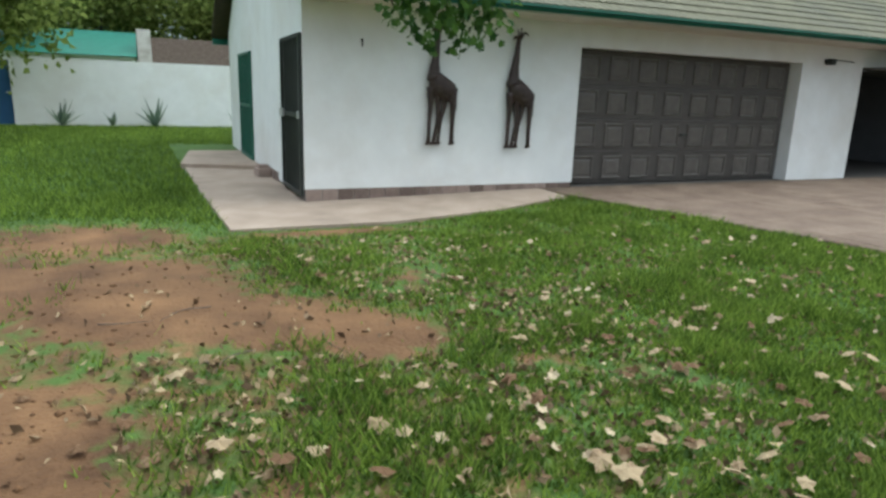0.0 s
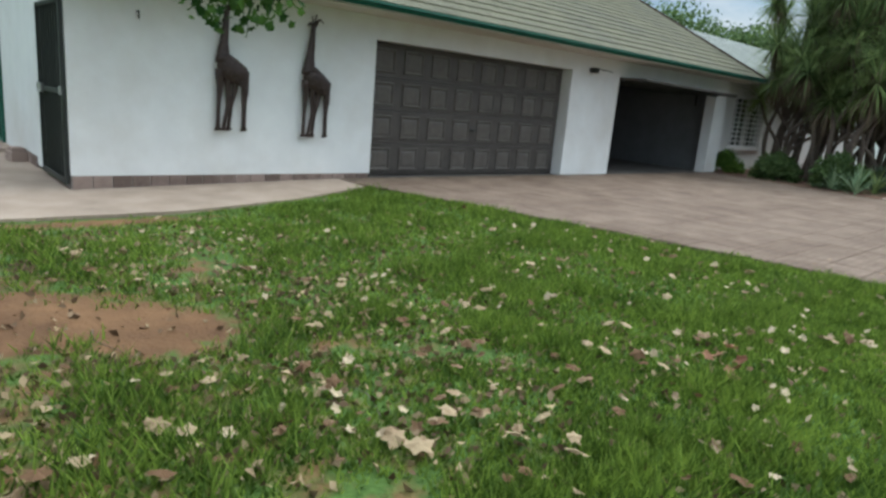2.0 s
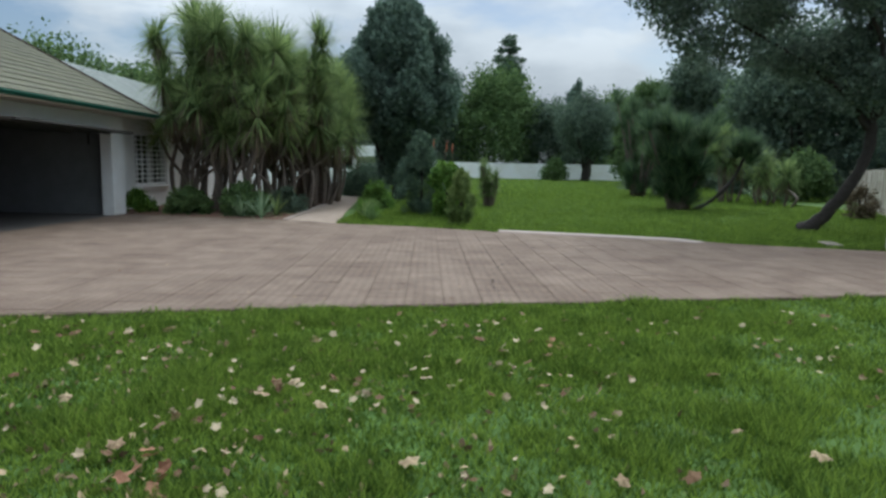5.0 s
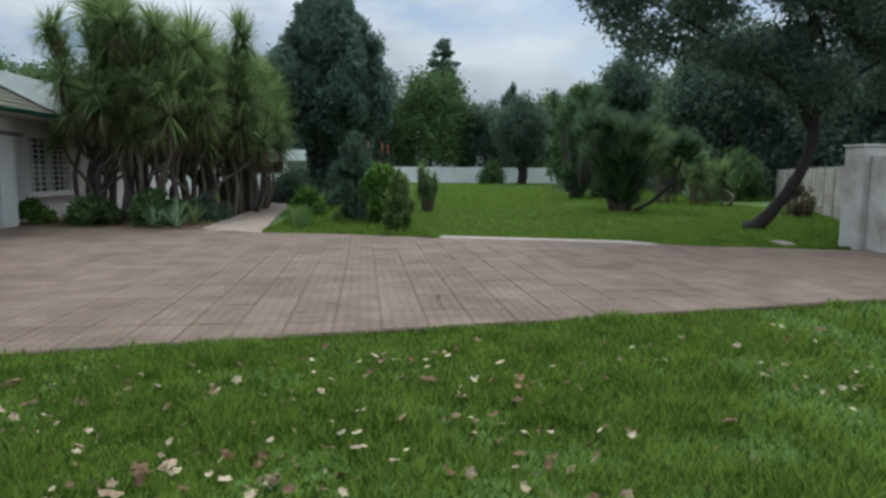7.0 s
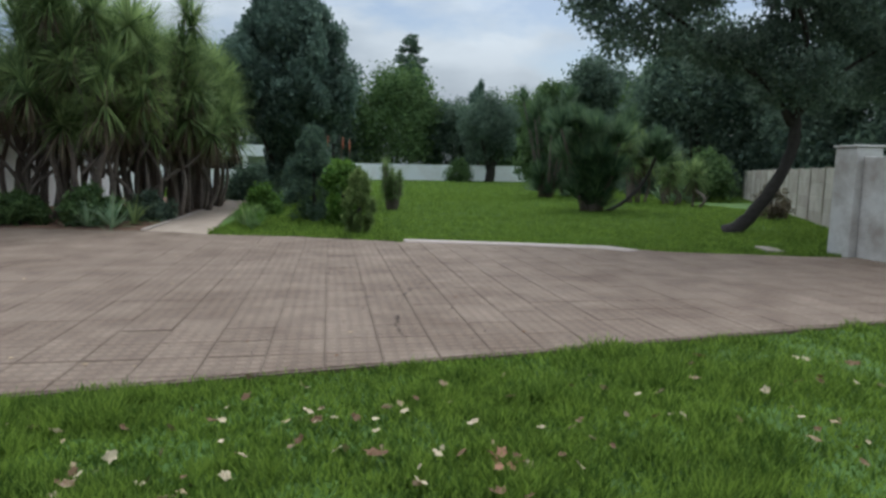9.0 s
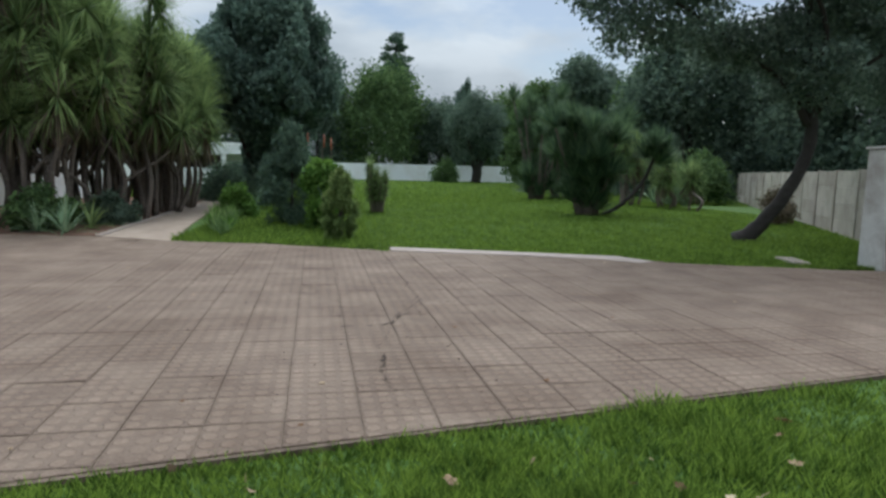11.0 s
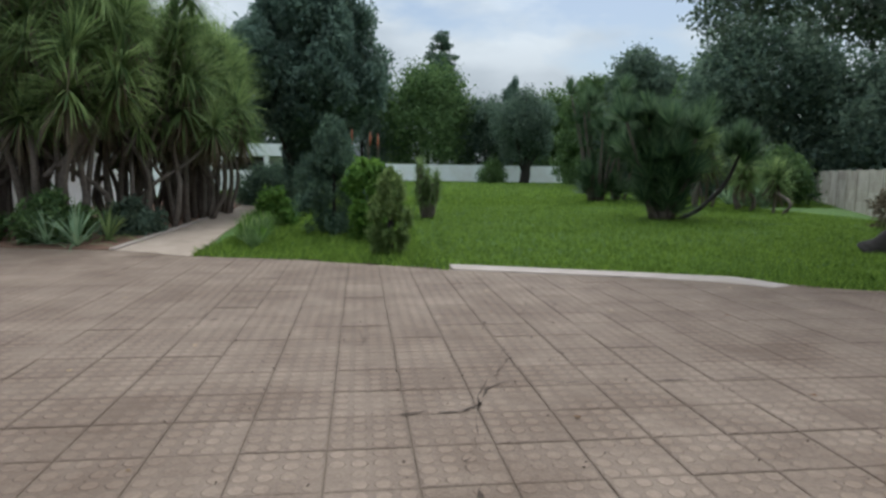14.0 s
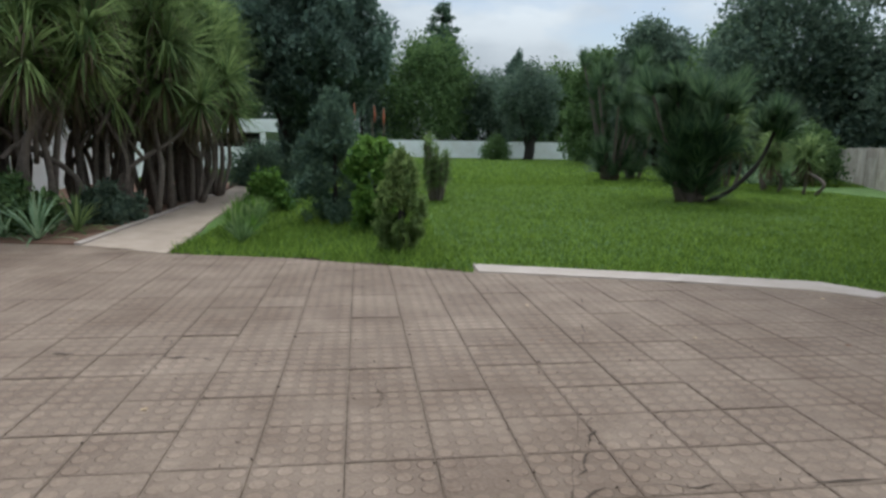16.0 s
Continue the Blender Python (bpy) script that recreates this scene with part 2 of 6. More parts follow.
def paver_material(name, by):
    """Embossed discs, four by four on each slab, over mottled pinkish concrete."""
    m = material(name, (0.140, 0.095, 0.067), (0.256, 0.190, 0.141), 2.2, 0.86, 0.0, 55, spread=0.10, by=by, stain=(0.112, 0.071, 0.046), stain_scale=0.9, spec=0.35)
    n, l = m.node_tree.nodes, m.node_tree.links
    bsdf = n["Principled BSDF"]
    tc = n.new("ShaderNodeTexCoord")
    sc = n.new("ShaderNodeVectorMath")
    sc.operation = "SCALE"
    sc.inputs["Scale"].default_value = 1 / (0.405 / 4)
    l.new(tc.outputs["Object"], sc.inputs[0])
    fr = n.new("ShaderNodeVectorMath")
    fr.operation = "FRACTION"
    l.new(sc.outputs["Vector"], fr.inputs[0])
    su = n.new("ShaderNodeVectorMath")
    su.operation = "SUBTRACT"
    su.inputs[1].default_value = (0.5, 0.5, 0)
    l.new(fr.outputs["Vector"], su.inputs[0])
    mu = n.new("ShaderNodeVectorMath")
    mu.operation = "MULTIPLY"
    mu.inputs[1].default_value = (1, 1, 0)
    l.new(su.outputs["Vector"], mu.inputs[0])
    le = n.new("ShaderNodeVectorMath")
    le.operation = "LENGTH"
    l.new(mu.outputs["Vector"], le.inputs[0])
    ra = n.new("ShaderNodeMapRange")
    ra.interpolation_type = "SMOOTHSTEP"
    ra.inputs["From Min"].default_value, ra.inputs["From Max"].default_value = 0.40, 0.33
    l.new(le.outputs["Value"], ra.inputs["Value"])
    no = n.new("ShaderNodeTexNoise")
    no.inputs["Scale"].default_value, no.inputs["Detail"].default_value = 45, 5
    l.new(tc.outputs["Object"], no.inputs["Vector"])
    ad = n.new("ShaderNodeMath")
    ad.operation = "MULTIPLY_ADD"
    ad.inputs[1].default_value = 0.8
    l.new(no.outputs["Fac"], ad.inputs[0])
    l.new(ra.outputs["Result"], ad.inputs[2])
    bu = n.new("ShaderNodeBump")
    bu.inputs["Strength"].default_value, bu.inputs["Distance"].default_value = 0.9, 0.010
    l.new(ad.outputs[0], bu.inputs["Height"])
    l.new(bu.outputs["Normal"], bsdf.inputs["Normal"])
    base = bsdf.inputs["Base Color"].links[0].from_socket
    worn = n.new("ShaderNodeMix")
    worn.data_type, worn.blend_type = "RGBA", "MULTIPLY"
    worn.inputs["Factor"].default_value = 1.0
    shade = n.new("ShaderNodeMapRange")
    shade.inputs["To Min"].default_value, shade.inputs["To Max"].default_value = 0.83, 1.05
    wear = n.new("ShaderNodeTexNoise")
    wear.inputs["Scale"].default_value, wear.inputs["Detail"].default_value = 3.3, 4
    l.new(n.new("ShaderNodeNewGeometry").outputs["Position"], wear.inputs["Vector"])
    keep = n.new("ShaderNodeMapRange")
    keep.inputs["From Min"].default_value, keep.inputs["From Max"].default_value = 0.30, 0.56
    l.new(wear.outputs["Fac"], keep.inputs["Value"])
    left = n.new("ShaderNodeMath")
    left.operation = "MULTIPLY"
    l.new(ra.outputs["Result"], left.inputs[0])
    l.new(keep.outputs["Result"], left.inputs[1])
    l.new(left.outputs[0], shade.inputs["Value"])
    l.new(left.outputs[0], ad.inputs[2])
    l.new(base, worn.inputs["A"])
    l.new(shade.outputs["Result"], worn.inputs["B"])
    l.new(worn.outputs["Result"], bsdf.inputs["Base Color"])
    return m


PAVER = paver_material("paver", "object")
PAVER_STUFF = paver_material("paver_rest", "island")


def ground_material():
    m = material("lawn_ground", (0.040, 0.082, 0.016), (0.092, 0.165, 0.029), 1.3, 0.9, 0.9, 38, stain=(0.06, 0.10, 0.02), stain_scale=0.35, bump_size=0.04)
    n, l = m.node_tree.nodes, m.node_tree.links
    bsdf = n["Principled BSDF"]
    green = bsdf.inputs["Base Color"].links[0].from_socket
    at = n.new("ShaderNodeAttribute")
    at.attribute_name = "soil"
    tc = n.new("ShaderNodeTexCoord")
    n1 = n.new("ShaderNodeTexNoise")
    n1.inputs["Scale"].default_value, n1.inputs["Detail"].default_value = 1.4, 9
    n1.inputs["Roughness"].default_value = 0.65
    l.new(tc.outputs["Object"], n1.inputs["Vector"])
    r1 = n.new("ShaderNodeValToRGB")
    r1.color_ramp.elements[0].position, r1.color_ramp.elements[1].position = 0.32, 0.68
    r1.color_ramp.elements[0].color, r1.color_ramp.elements[1].color = (0.072, 0.035, 0.016, 1), (0.225, 0.122, 0.055, 1)
    l.new(n1.outputs["Fac"], r1.inputs["Fac"])
    n2 = n.new("ShaderNodeTexNoise")
    n2.inputs["Scale"].default_value, n2.inputs["Detail"].default_value = 7, 7
    l.new(tc.outputs["Object"], n2.inputs["Vector"])
    ad = n.new("ShaderNodeMath")
    ad.operation = "ADD"
    l.new(at.outputs["Fac"], ad.inputs[0])
    l.new(n2.outputs["Fac"], ad.inputs[1])
    r2 = n.new("ShaderNodeMapRange")
    r2.inputs["From Min"].default_value, r2.inputs["From Max"].default_value = 0.88, 1.12
    l.new(ad.outputs[0], r2.inputs["Value"])
    mx = n.new("ShaderNodeMix")
    mx.data_type = "RGBA"
    l.new(r2.outputs["Result"], mx.inputs["Factor"])
    l.new(green, mx.inputs["A"])
    l.new(r1.outputs["Color"], mx.inputs["B"])
    l.new(mx.outputs["Result"], bsdf.inputs["Base Color"])
    return m


GROUND = ground_material()

# ---- building helpers ----


def mesh_of(name, verts, faces, mat, smooth=False):
    """A mesh from arrays; faces all of one size, or a list of tuples."""
    me = bpy.data.meshes.new(name)
    verts = np.asarray(verts, dtype=np.float32).reshape(-1, 3)
    if isinstance(faces, np.ndarray):
        k = faces.shape[1]
        me.vertices.add(len(verts))
        me.vertices.foreach_set("co", verts.ravel())
        me.loops.add(faces.size)
        me.loops.foreach_set("vertex_index", faces.astype(np.int32).ravel())
        me.polygons.add(len(faces))
        me.polygons.foreach_set("loop_start", np.arange(0, faces.size, k, dtype=np.int32))
        me.update(calc_edges=True)
    else:
        me.from_pydata([tuple(v) for v in verts.tolist()], [], faces)
        me.update()
    if mat:
        me.materials.append(mat)
    if smooth:
        me.polygons.foreach_set("use_smooth", [True] * len(me.polygons))
    return me


def bm_mesh(name, bm, mat, smooth=False):
    me = bpy.data.meshes.new(name)
    bm.normal_update()
    bm.to_mesh(me)
    bm.free()
    if mat:
        me.materials.append(mat)
    if smooth:
        me.polygons.foreach_set("use_smooth", [True] * len(me.polygons))
    return me


def part(name, data, mat=None, parent=None, label="", m=None, smooth=False):
    """Links a bmesh or a mesh as one object, under a thing or a part when one is given."""
    me = data if isinstance(data, bpy.types.Mesh) else bm_mesh(name, data, mat, smooth)
    ob = new(name, me)
    if parent is not None:
        ob.parent = parent
    if m is not None:
        ob.matrix_basis = m
    if label:
        ob["label"] = label
    return ob


def thing(name, label, category, group="", m=None, kind=""):
    ob = new(name)
    ob.empty_display_size = 0.1
    if m is not None:
        ob.matrix_basis = m
    return tagged(ob, label, category, group, kind)


def box(bm, x0, x1, y0, y1, z0, z1, bevel=0.0, turn=None):
    made = bmesh.ops.create_cube(bm, size=1.0)["verts"]
    m = Matrix.Translation(((x0 + x1) / 2, (y0 + y1) / 2, (z0 + z1) / 2)) @ Matrix.Diagonal((abs(x1 - x0), abs(y1 - y0), abs(z1 - z0), 1))
    if turn is not None:
        m = turn @ m
    bmesh.ops.transform(bm, matrix=m, verts=made)
    if bevel:
        edges = {e for v in made for e in v.link_edges}
        bmesh.ops.bevel(bm, geom=list(edges), offset=bevel, segments=2, affect="EDGES", profile=0.6)
    return bm


def boxes(*rows, bevel=0.0):
    bm = bmesh.new()
    for r in rows:
        box(bm, *r, bevel=bevel)
    return bm


def tube_arrays(points, radii, sides=8, wobble=0.0, rng=None, cap=True):
    """A tapered tube through points."""
    P = np.asarray(points, float)
    T = np.gradient(P, axis=0)
    T /= np.linalg.norm(T, axis=1)[:, None] + 1e-9
    ref = np.array([0.31, 0.87, 0.05])
    V, F = [], []
    for i, (p, t, r) in enumerate(zip(P, T, radii)):
        a = np.cross(t, ref)
        a /= np.linalg.norm(a) + 1e-9
        b = np.cross(t, a)
        for k in range(sides):
            ang = 2 * math.pi * k / sides
            rr = r * (1 + (wobble * (rng.random() - 0.5) if rng is not None else 0))
            V.append(p + rr * (math.cos(ang) * a + math.sin(ang) * b))
    n = len(P)
    for i in range(n - 1):
        for k in range(sides):
            F.append((i * sides + k, i * sides + (k + 1) % sides, (i + 1) * sides + (k + 1) % sides, (i + 1) * sides + k))
    if cap:
        F.append(tuple(range(sides))[::-1])
        F.append(tuple((n - 1) * sides + k for k in range(sides)))
    return V, F


def tube(name, points, radii, mat, sides=8, wobble=0.0, rng=None):
    V, F = tube_arrays(points, radii, sides, wobble, rng)
    return mesh_of(name, V, F, mat, True)


def bend(points, steps):
    """Smooth points along a polyline (Catmull-Rom)."""
    P = [Vector(p) for p in points]
    P = [P[0] * 2 - P[1]] + P + [P[-1] * 2 - P[-2]]
    out = []
    for i in range(1, len(P) - 2):
        for s in range(steps):
            t = s / steps
            a, b, c, d = P[i - 1], P[i], P[i + 1], P[i + 2]
            out.append(0.5 * (2 * b + (c - a) * t + (2 * a - 5 * b + 4 * c - d) * t * t + (3 * b - a - 3 * c + d) * t ** 3))
    out.append(P[-2])
    return [tuple(p) for p in out]


def leaves(name, C, mat, length, width, rng, up=0.0, out=None, droop=0.0):
    """Diamond leaves at the centres C, turned at random, leaning up by `up` and along `out`."""
    n = len(C)
    d = rng.normal(size=(n, 3))
    d[:, 2] += up
    if out is not None:
        d += out
    d[:, 2] -= droop
    d /= np.linalg.norm(d, axis=1)[:, None] + 1e-9
    s = np.cross(d, rng.normal(size=(n, 3)))
    s /= np.linalg.norm(s, axis=1)[:, None] + 1e-9
    k = (0.6 + 0.8 * rng.random(n))[:, None]
    fold = np.cross(d, s) * (0.18 * length) * k
    V = np.stack([C - d * length * 0.5 * k, C + s * width * 0.5 * k + fold, C + d * length * 0.5 * k, C - s * width * 0.5 * k + fold], axis=1).reshape(-1, 3)
    F = np.arange(4 * n).reshape(n, 4)
    return mesh_of(name, V, F, mat)


def lobes_in(rng, centre, radii, count, size, flat=1.0):
    """Lobe centres spread over an ellipsoid, with their sizes."""
    out = []
    for i in range(count):
        v = rng.normal(size=3)
        v /= np.linalg.norm(v)
        r = 0.45 + 0.45 * rng.random()
        c = np.array(centre) + v * np.array(radii) * r
        s = size * (0.65 + 0.7 * rng.random())
        out.append((c, (s, s, s * flat)))
    return out


def crown_points(rng, lobes, count):
    """Leaf centres in the shells of the lobes, thinner inside, with gaps between clumps."""
    vol = np.array([a * b + b * c + a * c for _, (a, b, c) in lobes])
    pick = rng.choice(len(lobes), size=count, p=vol / vol.sum())
    cen = np.array([c for c, _ in lobes])[pick]
    rad = np.array([r for _, r in lobes])[pick]
    v = rng.normal(size=(count, 3))
    v /= np.linalg.norm(v, axis=1)[:, None]
    r = rng.random(count) ** 0.4 * (1 + 0.15 * rng.normal(size=count))
    return cen + v * rad * r[:, None], v


def tree(name, label, at, trunk, radii, lobes, count, leaf, leaf_mat, bark, seed, limbs=(), up=0.2, droop=0.0, group=""):
    """A tree: tapered trunk, limbs, and a crown of many small leaves."""
    rng = np.random.default_rng(seed)
    t = thing(name, label, "tree" if "tree" in name else "shrub", group, Matrix.Translation(at))
    path = bend(trunk, 5)
    rr = np.interp(np.linspace(0, 1, len(path)), np.linspace(0, 1, len(radii)), radii)
    part("trunk", tube("trunk", path, rr, bark, 10, 0.25, rng), parent=t)
    for pts, r0, r1 in limbs:
        pp = bend(pts, 4)
        part("limb", tube("limb", pp, np.linspace(r0, r1, len(pp)), bark, 7, 0.2, rng), parent=t)
    C, v = crown_points(rng, lobes, count)
    C = C[C[:, 2] > 0.05]
    part("crown", leaves("crown", C, leaf_mat, leaf[0], leaf[1], rng, up=up, droop=droop), parent=t)
    return t

# ---- ground ----
NEAR_EDGE = [(-40.0, 7.2), (-22.0, 3.85), (-13.5, 2.2), (-8.0, 1.14), (-4.5, 0.45), (-1.2, -0.45), (-0.6, -0.62), (0.0, -0.62)]
FAR_EDGE = [(-40.0, 4.5), (-17.2, 6.5), (-16.4, 6.6), (-14.2, 7.22), (-13.6, 7.5), (-13.25, 8.1), (-11.7, 8.6), (-9.65, 9.22), (-9.55, 8.76), (-8.7, 9.15), (-7.3, 9.75), (-5.85, 10.02), (-4.5, 10.75), (-2.8, 11.0), (-1.3, 11.45), (0.0, 11.72)]


def edge_x(edge, y):
    return float(np.interp(y, [p[0] for p in edge], [p[1] for p in edge]))


def soil_amount(x, y):
    """How bare the ground is: a worn patch of red earth in the lawn, a rut beside it and thin grass round it."""
    x, y = np.asarray(x, float), np.asarray(y, float)

    def blob(cx, cy, rx, ry, turn=0.0):
        c, s = math.cos(turn), math.sin(turn)
        u, v = (x - cx) * c + (y - cy) * s, -(x - cx) * s + (y - cy) * c
        return 1.25 - np.sqrt((u / rx) ** 2 + (v / ry) ** 2)

    a = np.maximum(blob(-6.15, -4.25, 1.25, 0.85, -0.5), blob(-5.35, -4.75, 0.95, 0.56, -0.45))
    a = np.maximum(a, blob(-7.7, -3.3, 1.7, 1.5, -0.3))
    a = np.maximum(a, blob(-6.9, -5.95, 0.80, 1.1, 0.25))
    a = np.maximum(a, blob(-6.35, -3.35, 1.05, 0.8, -0.6))
    a = np.maximum(a, blob(-4.95, -5.15, 0.50, 0.42, -0.5))
    a = np.maximum(a, blob(-4.2, -5.85, 0.85, 0.13, -0.62) * 0.5)
    a = np.maximum(a, blob(-6.8, -1.65, 1.3, 1.0, -0.5) * 0.8)
    a = np.maximum(a, blob(-4.35, -4.0, 0.32, 0.6, -0.3) * 0.42)
    a = np.maximum(a, blob(-4.4, -1.85, 1.6, 0.22, 0.03) * 0.75)
    a = np.maximum(a, blob(-5.2, -6.95, 0.9, 0.25, -0.4) * 0.5)
    return np.clip(a, -1, 1)


LATTICE = np.random.default_rng(640).random((64, 64))


def patchy(x, y, size):
    """Smooth uneven patches between 0 and 1, about `size` metres across."""
    u, v = np.asarray(x, float) / size + 31.7, np.asarray(y, float) / size + 17.3
    i, j = np.floor(u).astype(int), np.floor(v).astype(int)
    a, b = u - i, v - j
    a, b = a * a * (3 - 2 * a), b * b * (3 - 2 * b)
    g = lambda p, q: LATTICE[p % 64, q % 64]
    return (g(i, j) * (1 - a) + g(i + 1, j) * a) * (1 - b) + (g(i, j + 1) * (1 - a) + g(i + 1, j + 1) * a) * b


def ground_height(x, y):
    dip = 0.085 * np.clip((y + 3.6) / 1.6, 0, 1) * np.clip((-0.4 - x) / 2.4, 0, 1) * np.clip((9 - y) / 4, 0, 1)
    return 0.012 * np.sin(1.7 * x + 0.6 * y) * np.cos(1.3 * y - 0.4 * x) - 0.035 - dip


gx = np.unique(np.r_[np.linspace(-2500, -60, 14), np.linspace(-60, -12, 20), np.arange(-12, 14.01, 0.14), np.linspace(14, 60, 30), np.linspace(60, 2500, 14)])
gy = np.unique(np.r_[np.linspace(-2500, -60, 14), np.linspace(-60, -16, 20), np.arange(-16, 6.01, 0.14), np.linspace(6, 60, 30), np.linspace(60, 2500, 14)])
GX, GY = np.meshgrid(gx, gy)
GZ = ground_height(GX, GY)
GZ = np.where((GX > -0.8) & (GX < 11.9) & (GY > -20) & (GY < 9), np.minimum(GZ, -0.04), GZ)
gi = np.arange(GX.size).reshape(GX.shape)
gfaces = np.stack([gi[:-1, :-1], gi[:-1, 1:], gi[1:, 1:], gi[1:, :-1]], axis=-1).reshape(-1, 4)
g_me = mesh_of("ground", np.stack([GX, GY, GZ], axis=-1), gfaces, GROUND, True)
g_at = g_me.attributes.new("soil", "FLOAT", "POINT")
g_at.data.foreach_set("value", (np.maximum(soil_amount(GX, GY) * 0.95 + 0.12, np.where((GX > -10) & (GX < 1.6) & (GY > -14.5) & (GY < -2), np.clip(0.50 - 0.10 * (GX + 5.5), 0.26, 0.5), -0.5))).astype(np.float32).ravel())
tagged(new("ground", g_me), "green lawn with a worn patch of red earth", "lawn", kind="structure")

# ---- driveway bed, concrete path and apron ----


def slab(name, outline, z0, z1, mat, label, category, bevel=0.01):
    bm = bmesh.new()
    f = bm.faces.new([bm.verts.new((x, y, z1)) for x, y in outline])
    bm.normal_update()
    if f.normal.z < 0:
        f.normal_flip()
    down = bmesh.ops.extrude_face_region(bm, geom=[f])
    bmesh.ops.translate(bm, vec=(0, 0, z0 - z1), verts=[e for e in down["geom"] if isinstance(e, bmesh.types.BMVert)])
    top = [f for f in bm.faces if all(abs(v.co.z - z1) < 1e-5 for v in f.verts)]
    if not top:
        bm.faces.new([v for v in bm.verts if abs(v.co.z - z1) < 1e-5])
    bmesh.ops.recalc_face_normals(bm, faces=bm.faces[:])
    return tagged(part(name, bm, mat), label, category, kind="structure")


drive_ys = [-30, -22, -17.2, -16.4, -14.2, -13.6, -13.25, -11.7, -9.65, -9.55, -8.7, -7.3, -5.85, -4.5, -2.8, -1.3, 0.0]
drive_outline = [(edge_x(NEAR_EDGE, y), y) for y in drive_ys] + [(edge_x(FAR_EDGE, y), y) for y in reversed(drive_ys)]
drive = slab("pavement_driveway", drive_outline, -0.2, -0.009, JOINT, "driveway of pinkish square embossed concrete slabs with dark joints", "driveway")

apron = slab("pavement_apron", [(-5.41, -1.62), (-3.56, -1.6), (-2.0, -1.3), (-0.64, -0.82), (-0.62, -0.03), (-4.27, -0.03), (-4.27, 4.2), (-5.6, 4.2), (-5.52, 1.0)], -0.3, -0.088, CONCRETE, "worn tan concrete apron round the garage corner", "pavement")
for v in apron.data.vertices:
    v.co.z += 0.082 * min(1.0, max(0.0, (v.co.x + 2.6) / 1.9))
slab("pavement_ramp", [(-5.68, 4.2), (-4.3, 3.7), (-4.3, 6.9), (-5.4, 6.9)], -0.3, -0.02, CONCRETE, "raised concrete slab before the green side door", "pavement")
slab("pavement_path", [(10.72, -4.52), (10.03, -5.82), (11.2, -5.75), (14.0, -5.45), (21.1, -4.88), (26.0, -4.3), (26.0, -3.6), (20.9, -4.1), (14.0, -4.42)], -0.2, 0.0, CONCRETE, "narrow concrete garden path leading from the driveway", "path")
slab("kerb_edge", [(9.24, -9.62), (8.62, -11.7), (8.12, -13.25), (7.5, -13.62), (7.35, -13.3), (7.7, -12.9), (8.18, -11.7), (8.76, -9.62)], -0.2, 0.004, KERB, "pale concrete edging strip between driveway and lawn", "kerb")
slab("ground_bed", [(11.75, 0.3), (11.5, -1.3), (11.05, -2.8), (10.8, -4.42), (14.0, -4.38), (20.9, -4.06), (25.0, -3.6), (25.0, 0.55), (11.78, 0.55)], -0.2, 0.004, SOIL, "bare reddish soil bed under the yuccas", "garden bed")

# ---- garage building ----
X0, X1, DEPTH, EAVE_Y, EAVE_Z, PITCH = -4.28, 11.77, 8.5, -0.7, 2.60, 0.52
WALL_TOP = 2.62
RIDGE_Y = DEPTH / 2


def roof_z(y):
    return EAVE_Z + PITCH * (min(y, DEPTH - y) - EAVE_Y)


wall_front = tagged(part("wall_front", boxes((X0, 0.0, 0, 0.28, 0.07, WALL_TOP), (0.0, 4.9, 0, 0.28, 2.15, WALL_TOP), (4.9, 6.58, 0, 0.28, -0.05, WALL_TOP), (6.58, 11.15, 0, 0.28, 2.15, WALL_TOP), (11.15, X1, 0, 0.28, -0.05, WALL_TOP)), PLASTER), "white plastered garage front wall with two wide door openings", "wall", kind="structure")


def gable(name, x, t, openings, label):
    """End wall with a gable; openings as (y0, y1, z0, z1)."""
    bm = bmesh.new()
    ys = sorted({0.285, DEPTH, *[o[0] for o in openings], *[o[1] for o in openings]})
    for a, b in zip(ys, ys[1:]):
        cut = [o for o in openings if o[0] <= a and b <= o[1]]
        if cut:
            box(bm, x, x + t, a, b, cut[0][3], WALL_TOP)
        else:
            box(bm, x, x + t, a, b, -0.05, WALL_TOP)
    tri = [(0.02, WALL_TOP), (DEPTH, WALL_TOP), (RIDGE_Y, roof_z(RIDGE_Y) - 0.08)]
    a = [bm.verts.new((x, y, z)) for y, z in tri]
    b = [bm.verts.new((x + t, y, z)) for y, z in tri]
    bm.faces.new(a)
    bm.faces.new(b[::-1])
    for i in range(3):
        bm.faces.new((a[i], b[i], b[(i + 1) % 3], a[(i + 1) % 3]))
    bmesh.ops.recalc_face_normals(bm, faces=bm.faces[:])
    return tagged(part(name, bm, PLASTER), label, "wall", kind="structure")


